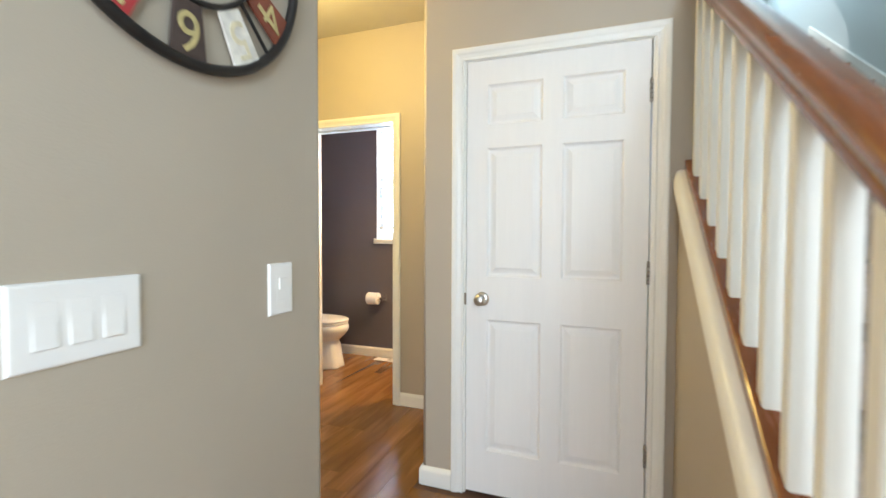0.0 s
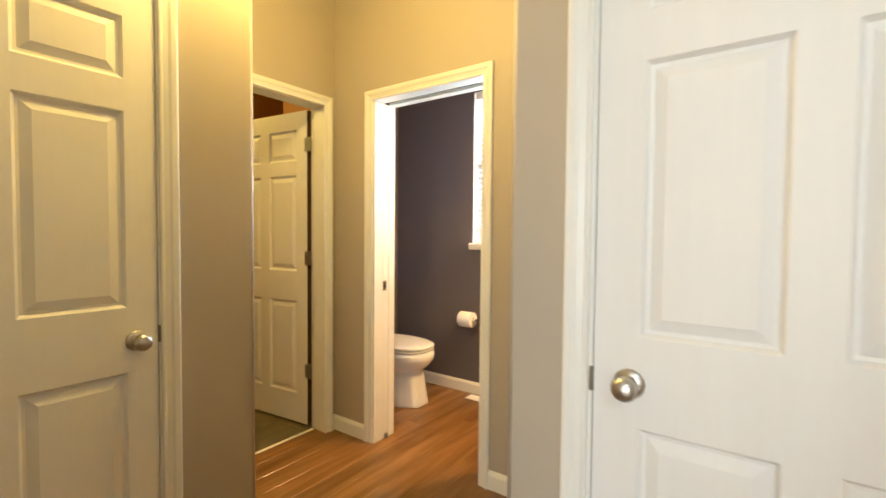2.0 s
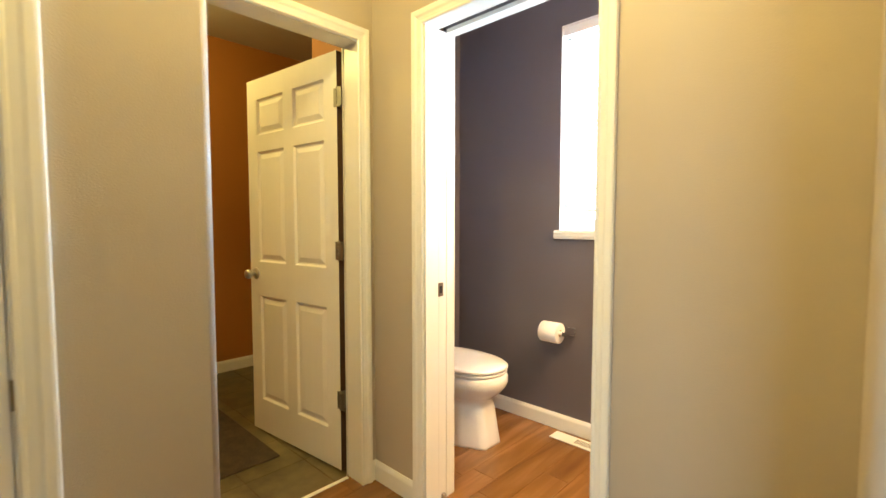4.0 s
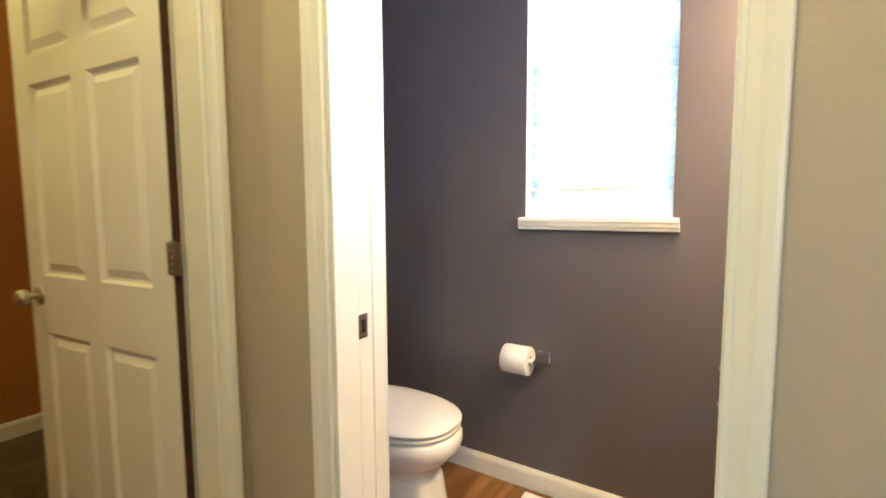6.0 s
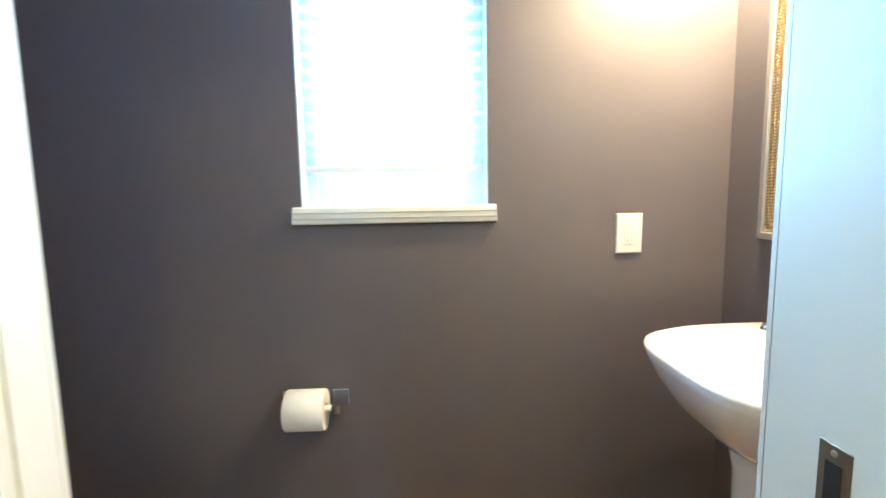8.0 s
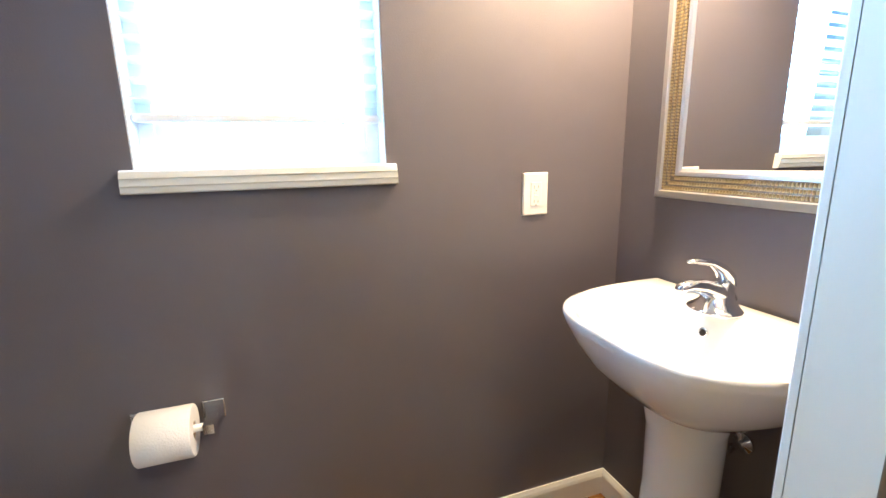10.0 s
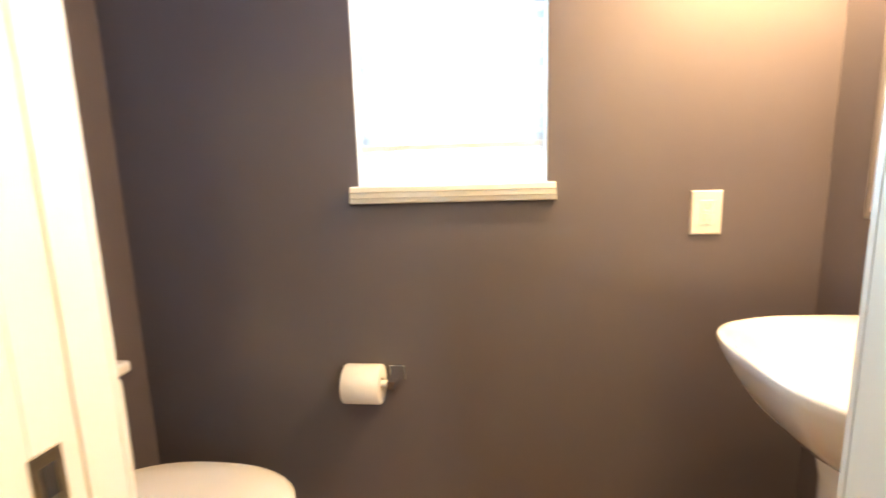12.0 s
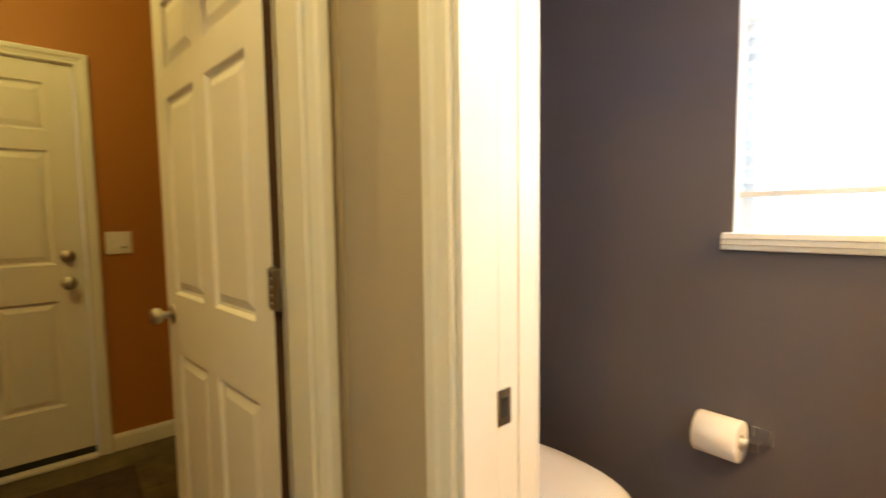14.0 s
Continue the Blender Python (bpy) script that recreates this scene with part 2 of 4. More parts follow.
def casing(x0, x1, top, m, name, label, right=True, left=True):
    """Moulded trim round a door opening; local x along the wall, y out of the wall is negative."""
    bm = bmesh.new()
    rows = []
    for u, v in CASING:
        row = []
        if left:
            row.append((x0 - u, -v, 0))
        row.append((x0 - (u if left else 0), -v, top + u))
        row.append((x1 + (u if right else 0), -v, top + u))
        if right:
            row.append((x1 + u, -v, 0))
        rows.append([bm.verts.new(p) for p in row])
    for a, b in zip(rows, rows[1:]):
        for i in range(len(a) - 1):
            bm.faces.new((a[i], a[i + 1], b[i + 1], b[i]))
    bmesh.ops.recalc_face_normals(bm, faces=bm.faces[:])
    return solid(name, bm, M_TRIM, label, "door trim", "structure", m=m)


BASE = ((0, 0), (0.013, 0), (0.013, 0.071), (0.010, 0.081), (0.006, 0.088), (0.004, 0.093), (0, 0.093))


def baseboard(runs, name, label):
    """Runs of (start, end) in plan; the board stands out to the left of its run."""
    bm = bmesh.new()
    for (xa, ya), (xb, yb) in runs:
        d = Vector((xb - xa, yb - ya, 0)).normalized()
        n = Vector((-d.y, d.x, 0))
        rings = [[Vector((x, y, 0)) + n * u + Vector((0, 0, z + 0.001)) for u, z in BASE] for x, y in ((xa, ya), (xb, yb))]
        loft(bm, rings)
    bmesh.ops.recalc_face_normals(bm, faces=bm.faces[:])
    return solid(name, bm, M_TRIM, label, "baseboard", "structure")


# ---------------------------------------------------------------- doors


def door_mesh(w, h, t=0.035, stile=0.097, mull=0.085, rails=(0.195, 0.805, 1.012, 1.628, 1.728, 1.92)):
    """A six-panel slab: x from 0 to w, front at y 0, back at y t."""
    pw = (w - 2 * stile - mull) / 2
    xs = [0, stile, stile + pw, stile + pw + mull, w - stile, w]
    zs = [0, *rails, h]
    bm = bmesh.new()

    def rect(x0, x1, z0, z1, y):
        return [bm.verts.new(p) for p in ((x0, y, z0), (x1, y, z0), (x1, y, z1), (x0, y, z1))]

    for y, sign in ((0, 1), (t, -1)):
        for i in range(5):
            for j in range(7):
                x0, x1, z0, z1 = xs[i], xs[i + 1], zs[j], zs[j + 1]
                first = rect(x0, x1, z0, z1, y)
                if i in (1, 3) and j in (1, 3, 5):
                    prev = first
                    for inset, depth in ((0.003, 0.003), (0.009, 0.0115), (0.017, 0.0125), (0.043, 0.0025)):
                        ring = rect(x0 + inset, x1 - inset, z0 + inset, z1 - inset, y + sign * depth)
                        for k in range(4):
                            bm.faces.new((prev[k], prev[(k + 1) % 4], ring[(k + 1) % 4], ring[k]))
                        prev = ring
                    bm.faces.new(prev)
                else:
                    bm.faces.new(first)
    a, b = rect(0, w, 0, h, 0), rect(0, w, 0, h, t)
    for k in range(4):
        bm.faces.new((a[k], b[k], b[(k + 1) % 4], a[(k + 1) % 4]))
    bmesh.ops.remove_doubles(bm, verts=bm.verts[:], dist=1e-5)
    bmesh.ops.recalc_face_normals(bm, faces=bm.faces[:])
    return bm


def knob(parent, x, z, y=0.0, out=-1, lever=False):
    m = pose(x, y, z, 90 if out < 0 else -90)
    bm = bmesh.new()
    lathe(bm, ((0.0005, 0.0), (0.033, 0.0), (0.033, 0.003), (0.030, 0.007), (0.016, 0.010)), 28)
    part("rosette", bm, M_NICKEL, parent, "satin nickel rosette", smooth=35, m=m)
    bm = bmesh.new()
    lathe(bm, ((0.0115, 0.009), (0.0105, 0.022), (0.013, 0.030), (0.0235, 0.036), (0.0270, 0.045), (0.0270, 0.052), (0.0235, 0.061), (0.014, 0.0665), (0.0005, 0.068)), 32)
    part("knob", bm, M_NICKEL, parent, "round satin nickel knob", smooth=40, m=m)


def hinge(parent, x, y, z, turn=0.0, spread=180.0):
    """A butt hinge: pin at x, y and two leaves."""
    base = pose(x, y, z, 0, 0, turn)
    bm = bmesh.new()
    for k in range(5):
        lathe(bm, ((0.0065, -0.045 + k * 0.018), (0.0065, -0.0275 + k * 0.018)), 12)
    lathe(bm, ((0.003, 0.045), (0.006, 0.046), (0.005, 0.050), (0.001, 0.052)), 12)
    box(bm, (0.004, -0.0012, -0.044), (0.034, 0.0012, 0.044))
    part("hinge", bm, M_HINGE, parent, "brushed steel butt hinge", smooth=35, m=base)


def latch(parent, x, y, z, w=0.004, d=0.026, h=0.056):
    part("latch_plate", boxes(((x - w / 2, y, z - h / 2), (x + w / 2, y + d, z + h / 2))), M_BRASSY, parent, "dark metal latch plate")


# ---------------------------------------------------------------- structure
CEIL = 2.72
WY = 3.465      # inner face of the window wall
PX = -0.667     # sink wall of the powder room
LX = -2.755      # toilet wall of the powder room
P0, P1 = 2.383, 2.555   # powder room door wall
OX0, OX1 = -1.985, -1.248  # pocket door opening
MX = -2.335     # hall face of the mudroom wall
FX = -4.49      # far wall of the mudroom

solid("wall_clock", prism(rounded([(-0.645, -0.75), (-0.525, -0.75), (-0.525, 0.510), (-0.645, 0.510)], [0, 0, 0.02, 0.02]), 0, CEIL), M_GREIGE,
      "greige painted wall with a rounded corner", "wall", "structure", smooth="strips")
bm = prism(rounded([(-1.855, -0.3), (-1.735, -0.3), (-1.735, 0.325), (-1.855, 0.325)], [0, 0, 0, 0]), 0, CEIL)
loft(bm, [[Vector((x, y, z)) for x, y in rounded([(-1.855, 1.126), (-1.735, 1.126), (-1.735, 1.468), (-1.855, 1.468)], [0, 0, 0.02, 0])] for z in (0, CEIL)])
box(bm, (-1.855, 0.325, 2.052), (-1.735, 1.126, CEIL))
solid("wall_west", bm, M_GREIGE, "greige painted wall round the linen closet door", "wall", "structure", smooth="strips")
solid("wall_alcove", boxes(((-3.4, -0.3, 0), (-1.855, -0.18, CEIL)), ((-1.735, -0.3, 0), (-0.645, -0.18, CEIL))), M_GREIGE, "plain greige wall closing the alcove", "wall", "structure")
solid("wall_passage", boxes(((-2.440, 1.348, 0), (-1.855, 1.468, CEIL))), M_GREIGE, "greige painted return wall", "wall", "structure")
solid("wall_mudroom", boxes(((-2.440, 1.468, 0), (MX, 1.488, CEIL)), ((-2.440, 2.316, 0), (MX, P0, CEIL)), ((-2.440, 1.488, 2.052), (MX, 2.316, CEIL))), M_GREIGE,
      "greige painted wall round the mudroom doorway", "wall", "structure")
# powder room door wall, two skins with the door pocket between
hall_skin = [((-2.440, P0, 0), (OX0 - 0.018, P0 + 0.045, CEIL)), ((OX1 + 0.004, P0, 0), (-0.645, P0 + 0.045, CEIL)), ((OX0 - 0.018, P0, 2.058), (OX1 + 0.004, P0 + 0.045, CEIL))]
room_skin = [((LX, P1 - 0.045, 0), (OX0 - 0.018, P1, CEIL)), ((OX1 + 0.004, P1 - 0.045, 0), (PX, P1, CEIL)), ((OX0 - 0.018, P1 - 0.045, 2.058), (OX1 + 0.004, P1, CEIL))]
solid("wall_powder_hall", boxes(*hall_skin), M_GREIGE, "greige painted wall round the pocket doorway", "wall", "structure")
solid("wall_powder_room", boxes(*room_skin), M_MAUVE, "dark mauve-grey wall round the pocket doorway", "wall", "structure")
solid("wall_core", boxes(((-2.92, P0 + 0.045, 0), (OX0 - 0.018, P1 - 0.045, CEIL)), ((OX0 - 0.018, P0 + 0.045, 2.10), (PX, P1 - 0.045, CEIL))), M_SUB, "raw wood framing inside the wall", "wall", "structure")
# closet under the stairs
bm = prism(rounded([(-0.645, 1.50), (-0.437, 1.50), (-0.437, 1.62), (-0.645, 1.62)], [0.02, 0, 0, 0]), 0, CEIL)
box(bm, (0.383, 1.50, 0), (0.4868, 1.62, CEIL))
box(bm, (-0.437, 1.50, 2.052), (0.383, 1.62, CEIL))
solid("wall_closet", bm, M_GREIGE, "greige painted wall round the closet door", "wall", "structure", smooth="strips")
solid("wall_return", boxes(((-0.645, 1.62, 0), (-0.525, P0, CEIL))), M_GREIGE, "greige painted return wall beside the closet", "wall", "structure")
solid("wall_stair_inner", boxes(((0.487, 1.50, 0), (0.607, 4.6, 5.2))), M_GREIGE, "greige painted wall beside the upper stairs", "wall", "structure")
# knee wall below the stair rail
SL = 0.685      # rise over run of the stairs


def cap_z(y):
    """Top of the knee wall, under its white cap."""
    return 1.430 + SL * (y - 1.5)


bm = bmesh.new()
ya, yb = -0.80, 1.50
loft(bm, [[Vector((x, ya, 0)), Vector((x, yb, 0)), Vector((x, yb, cap_z(yb))), Vector((x, ya, cap_z(ya)))] for x in (0.472, 0.585)])
bmesh.ops.recalc_face_normals(bm, faces=bm.faces[:])
solid("wall_knee", bm, M_GREIGE, "greige painted knee wall under the stair rail", "wall", "structure")
solid("wall_stair_outer", boxes(((1.60, -3.32, 0), (1.72, -2.65, 5.2)), ((1.60, -1.55, 0), (1.72, 4.6, 5.2)), ((1.60, -2.65, 0), (1.72, -1.55, 2.7)), ((1.60, -2.65, 4.0), (1.72, -1.55, 5.2))), M_STAIRWALL,
      "pale grey-green wall beside the carpeted stairs", "wall", "structure")
solid("wall_stair_end", boxes(((0.487, 4.6, 0), (0.75, 4.72, 5.2)), ((1.45, 4.6, 0), (1.72, 4.72, 5.2)), ((0.75, 4.6, 0), (1.45, 4.72, 3.7)), ((0.75, 4.6, 4.9), (1.45, 4.72, 5.2))), M_STAIRWALL, "pale grey-green wall at the stair head", "wall", "structure")
solid("wall_foyer_back", boxes(((-3.52, -3.32, 0), (0.06, -3.2, CEIL + 0.1)), ((1.54, -3.32, 0), (1.60, -3.2, CEIL + 0.1)), ((0.06, -3.32, 2.35), (1.54, -3.2, CEIL + 0.1)), ((0.06, -3.32, 0), (1.54, -3.2, 0.35)),
                              ((0.477, -3.32, CEIL + 0.1), (1.60, -3.2, 5.2))), M_GREIGE, "plain greige wall with a tall window", "wall", "structure")
solid("wall_living", boxes(((-3.52, -3.2, 0), (-3.40, -2.6, CEIL)), ((-3.52, -0.9, 0), (-3.40, -0.18, CEIL)), ((-3.52, -2.6, 0), (-3.40, -0.9, 0.55)), ((-3.52, -2.6, 2.15), (-3.40, -0.9, CEIL))), M_GREIGE, "plain greige wall with a wide window", "wall", "structure")
# powder room
WX0, WX1, WZ0, WZ1 = -1.973, -1.414, 1.184, 2.365
solid("wall_window", boxes(((LX - 0.12, WY, 0), (WX0, WY + 0.15, CEIL)), ((WX1, WY, 0), (PX + 0.12, WY + 0.15, CEIL)), ((WX0, WY, 0), (WX1, WY + 0.15, WZ0)), ((WX0, WY, WZ1), (WX1, WY + 0.15, CEIL))), M_MAUVE,
      "dark mauve-grey painted wall round a window", "wall", "structure")
solid("wall_sink", boxes(((PX, P0 + 0.002, 0), (PX + 0.12, WY, CEIL))), M_MAUVE, "dark mauve-grey painted wall behind the sink", "wall", "structure")
solid("wall_toilet", boxes(((LX - 0.12, P1 - 0.045, 0), (LX, WY, CEIL))), M_MAUVE, "dark mauve-grey painted wall behind the toilet", "wall", "structure")
# mudroom
solid("wall_garage", boxes(((FX - 0.12, 0.4, 0), (FX, 1.209, CEIL)), ((FX - 0.12, 2.034, 0), (FX, 4.0, CEIL)), ((FX - 0.12, 1.209, 2.058), (FX, 2.034, CEIL))), M_ORANGE,
      "burnt orange painted wall round the garage door", "wall", "structure")
solid("wall_mud_near", boxes(((-2.448, 1.348, 0), (-2.440, 1.488, CEIL)), ((-2.448, 2.316, 0), (-2.440, P0 + 0.04, CEIL)), ((-2.448, 1.488, 2.052), (-2.440, 2.316, CEIL)), ((-2.92, P0 + 0.04, 0), (-2.448, P0 + 0.045, CEIL)),
                            ((-2.575, 0.4, 0), (-2.448, 1.348, CEIL)), ((-2.93, P0 + 0.04, 0), (-2.921, 4.0, CEIL))), M_ORANGE, "burnt orange painted wall inside the mudroom", "wall", "structure")
solid("wall_mud_south", boxes(((FX, 0.28, 0), (-2.440, 0.40, CEIL))), M_ORANGE, "burnt orange painted wall", "wall", "structure")
solid("wall_mud_north", boxes(((FX, 4.0, 0), (-2.92, 4.12, CEIL))), M_ORANGE, "burnt orange painted wall", "wall", "structure")

solid("ceiling", boxes(((-4.75, -0.3, CEIL), (0.487, 4.2, CEIL + 0.1)), ((-3.52, -3.32, CEIL), (0.487, -0.3, CEIL + 0.1))), M_CEIL, "off-white lightly textured ceiling", "ceiling", "structure")
solid("ceiling_stairwell", boxes(((0.477, -3.32, 5.2), (1.72, 4.72, 5.3))), M_CEIL, "high stairwell ceiling", "ceiling", "structure")
solid("wall_stairwell_west", boxes(((0.477, -3.32, CEIL + 0.1), (0.487, 1.5, 5.2))), M_GREIGE, "plain greige upper wall of the stairwell", "wall", "structure")

# ---------------------------------------------------------------- door trim, jambs
pm = pose(0, P0, 0)
casing(OX0 - 0.012, OX1, 2.042, pm, "trim", "white moulded casing round the pocket doorway")
casing(-OX1, -OX0, 2.042, pose(0, P1, 0, 0, 0, 180), "trim", "white moulded casing inside the powder room")
casing(-0.432, 0.378, 2.046, pose(0, 1.50, 0), "trim", "white moulded casing round the closet door")
casing(0.329, 1.123, 2.046, pose(-1.735, 0, 0, 0, 0, 90), "trim", "white moulded casing round the linen closet door")
casing(1.492, 2.297, 2.046, pose(MX, 0, 0, 0, 0, 90), "trim", "white moulded casing round the mudroom doorway", left=False)
casing(-2.297, -1.492, 2.046, pose(-2.448, 0, 0, 0, 0, -90), "trim", "white moulded casing inside the mudroom", right=False)
casing(1.216, 2.028, 2.046, pose(FX, 0, 0, 0, 0, 90), "trim", "cream moulded casing round the garage door")

# pocket door jambs: split strips with a slot between
for x0, x1 in ((OX0 - 0.018, OX0), (OX1, OX1 + 0.004)):
    solid("trim", boxes(((x0, P0 + 0.001, 0), (x1, 2.460, 2.042)), ((x0, 2.510, 0), (x1, P1 - 0.001, 2.042))) if x0 < OX0 else boxes(((x0, P0 + 0.001, 0), (x1, P1 - 0.001, 2.042))), M_TRIM, "white painted jamb of the pocket doorway", "door trim", "structure")
solid("trim", boxes(((OX0 - 0.018, 2.460, 0), (OX0 - 0.006, 2.510, 2.042))), M_TRIM, "white jamb strip behind the slot", "door trim", "structure")
solid("trim", boxes(((OX0 - 0.006, 2.4620, 0), (OX0 - 0.0012, 2.5080, 2.042))), M_TRIM, "white jamb ribs", "door trim", "structure")
solid("trim", boxes(((OX0, P0 + 0.001, 2.042), (OX1, 2.460, 2.058)), ((OX0, 2.510, 2.042), (OX1, P1 - 0.001, 2.058))), M_TRIM, "white split head jamb of the pocket door", "door trim", "structure")
solid("trim", boxes(((OX0, P0 + 0.045, 2.075), (OX1, P1 - 0.045, 2.095))), M_HINGE, "grey steel track of the pocket door", "door track", "structure")
strike = solid("strike_plate", rbox((OX0 - 0.0055, 2.457, 0.916), (OX0 + 0.001, 2.489, 0.976), 0.001, 1), M_BRASSY, "dark bronze strike plate on the pocket door jamb", "strike plate")
part("latch_hole", boxes(((OX0 + 0.001, 2.466, 0.930), (OX0 + 0.0018, 2.480, 0.962))), M_DARK, strike, "dark latch hole")
solid("floor_guide", rbox((OX0 - 0.001, 2.475, 0.002), (OX0 + 0.018, 2.495, 0.03), 0.003, 1), M_HINGE, "small metal floor guide at the pocket jamb", "door guide")
pd = solid("pocket_door", rbox((OX1 + 0.0045, 2.4606, 0.012), (PX - 0.004, 2.5094, 2.05), 0.0006, 1), M_DOOR, "white pocket door slid into the wall", "door")
pl = part("edge_pull", rbox((OX1 - 0.001, 2.4565, 0.915), (OX1 + 0.0046, 2.4895, 0.988), 0.001, 1), M_BRASSY, pd, "brushed bronze edge pull")
part("finger_slot", boxes(((OX1 - 0.0018, 2.465, 0.932), (OX1 - 0.001, 2.481, 0.971))), M_DARK, pl, "dark finger slot")
for z in (0.923, 0.980):
    bm = bmesh.new()
    lathe(bm, ((0.0035, 0), (0.0028, 0.0012), (0.0005, 0.0015)), 10, pose(OX1 - 0.001, 2.473, z, 0, -90, 0))
    part("screw", bm, M_NICKEL, pl, "small screw", smooth=40)


def jamb(x0, x1, y0, y1, top, m, label):
    """A door jamb lining with a stop, local x along the opening, y through the wall."""
    bm = boxes(((x0 - 0.014, y0, 0), (x0, y1, top + 0.006)), ((x1, y0, 0), (x1 + 0.014, y1, top + 0.006)), ((x0, y0, top - 0.004), (x1, y1, top + 0.006)))
    ob = solid("trim", bm, M_TRIM, label, "door jamb", "structure", m=m)
    return ob


jamb(1.488 + 0.002, 2.300 + 0.0015, 0.0015, 0.1115, 2.046, pose(MX, 0, 0, 0, 0, 90), "white jamb of the mudroom doorway")
jamb(-0.437 + 0.0135, 0.383 - 0.0135, 0.001, 0.119, 2.046, pose(0, 1.50, 0), "white jamb of the closet door")
jamb(0.325 + 0.009, 1.126 - 0.007, 0.001, 0.119, 2.046, pose(-1.735, 0, 0, 0, 0, 90), "white jamb of the linen closet door")
jamb(1.209 + 0.010, 2.034 - 0.010, 0.001, 0.119, 2.046, pose(FX, 0, 0, 0, 0, 90), "cream jamb of the garage door")

# ---------------------------------------------------------------- doors
d1 = solid("door_1", door_mesh(0.785, 2.03, rails=(0.205, 0.830, 1.032, 1.630, 1.735, 1.92)), M_DOOR, "white six-panel closet door, shut", "door", "structure", m=pose(-0.4215, 1.507, 0.012))
knob(d1, 0.078, 0.927)
latch(d1, -0.004, -0.009, 0.925, 0.008, 0.012)
for z in (0.30, 1.07, 1.82):
    hinge(d1, 0.7865, -0.004, z, 90)
d2 = solid("door_2", door_mesh(0.780, 2.03, stile=0.088), M_DOOR, "white six-panel linen closet door, shut", "door", "structure", m=pose(-1.742, 0.337, 0.012, 0, 0, 90))
knob(d2, 0.780 - 0.062, 0.903)
latch(d2, 0.784, -0.009, 0.915, 0.008, 0.012)
# mudroom door, standing open past square
d3 = solid("door_3", door_mesh(0.80, 2.03, rails=(0.19, 0.802, 0.998, 1.624, 1.716, 1.916)), M_DOOR, "cream six-panel mudroom door, standing open", "door", "structure", m=pose(-3.287, 2.207, 0.014, 0, 0, 6.0))
knob(d3, 0.060, 0.928)
knob(d3, 0.060, 0.928, 0.035, 1)
for z in (0.352, 1.086, 1.812):
    hinge(d3, 0.8075, -0.003, z, 100)
    part("hinge_leaf", boxes(((0.8095, -0.0075, z - 0.044), (0.840, -0.0055, z + 0.044))), M_HINGE, d3, "brushed steel hinge leaf", m=pose(0, 0, 0, 0, 0, 0))
    part("hinge_leaf", boxes(((0.7790, -0.0018, z - 0.044), (0.8075, -0.0004, z + 0.044))), M_HINGE, d3, "brushed steel hinge leaf")
# thin dark brown strip added over the hinge edge, so the jamb gap reads dark
M_EDGE = mat("dark_brown_door_edge", (0.075, 0.035, 0.018), 0.8, vary=0.2, scale=30)
part("hinge_edge", boxes(((0.8002, 0.0008, 0.0), (0.8012, 0.0342, 2.029))), M_EDGE, d3, "dark brown strip on the hinge edge")
d4 = solid("door_4", door_mesh(0.80, 2.018, stile=0.115, rails=(0.28, 0.83, 1.015, 1.587, 1.683, 1.919)), M_DOOR, "cream six-panel steel garage door, shut", "door", "structure", m=pose(FX - 0.012, 1.2215, 0.024, 0, 0, 90))
knob(d4, 0.80 - 0.068, 0.915)
bm = bmesh.new()
lathe(bm, ((0.031, 0), (0.031, 0.012), (0.027, 0.018), (0.0005, 0.02)), 28, pose(0.80 - 0.068, 0, 1.056, 90))
box(bm, (0.80 - 0.072, -0.036, 1.039), (0.80 - 0.064, -0.018, 1.073))
part("deadbolt", bm, M_NICKEL, d4, "satin nickel deadbolt with thumb turn", smooth=40)
part("door_sweep", boxes(((0.005, -0.004, 0.0), (0.795, 0.0, 0.035))), M_RUBBER, d4, "black rubber sweep")
part("latch_plate", boxes(((0.8005, 0.0, 0.86), (0.803, 0.03, 0.93))), M_NICKEL, d4, "nickel latch plate")
solid("threshold", rbox((FX - 0.10, 1.220, 0.0), (FX + 0.03, 2.023, 0.022), 0.006, 2), M_TRIM, "cream threshold below the garage door", "threshold", "structure")

# ---------------------------------------------------------------- baseboards
baseboard([((MX, 2.40), (MX, 2.356)), ((-2.045, P0), (MX, P0)), ((-0.645, P0), (-1.225, P0)), ((-0.645, 1.62), (-0.645, P0))], "baseboard", "white painted baseboard in the passage")
baseboard([((-0.492, 1.50), (-0.645, 1.50)), ((0.472, 1.50), (0.438, 1.50)), ((-0.645, 1.49), (-0.645, 1.62)), ((0.472, -0.8), (0.472, 1.50))], "baseboard", "white painted baseboard beside the closet door")
baseboard([((-1.735, 1.468), (-1.735, 1.185)), ((-0.525, 0.51), (-0.525, -0.75)), ((-2.335, 1.468), (-1.735, 1.468)), ((-0.645, 0.51), (-0.525, 0.51))], "baseboard", "white painted baseboard in the foyer")
baseboard([((PX, WY), (LX, WY)), ((PX, P1), (PX, WY)), ((LX, WY), (LX, P1)), ((LX, P1), (OX0 - 0.06, P1)), ((OX1 + 0.06, P1), (PX, P1))], "baseboard", "white painted baseboard in the powder room")
baseboard([((FX, 4.0), (FX, 2.089)), ((FX, 1.155), (FX, 0.4))], "baseboard", "cream painted baseboard in the mudroom")

# ---------------------------------------------------------------- stairs
CAP = 0.076     # height of the white cap on the knee wall
SHOE = CAP + 0.038


def rail_z(y):
    """Underside of the handrail."""
    return 1.272 + 0.700 * (y - 0.126)


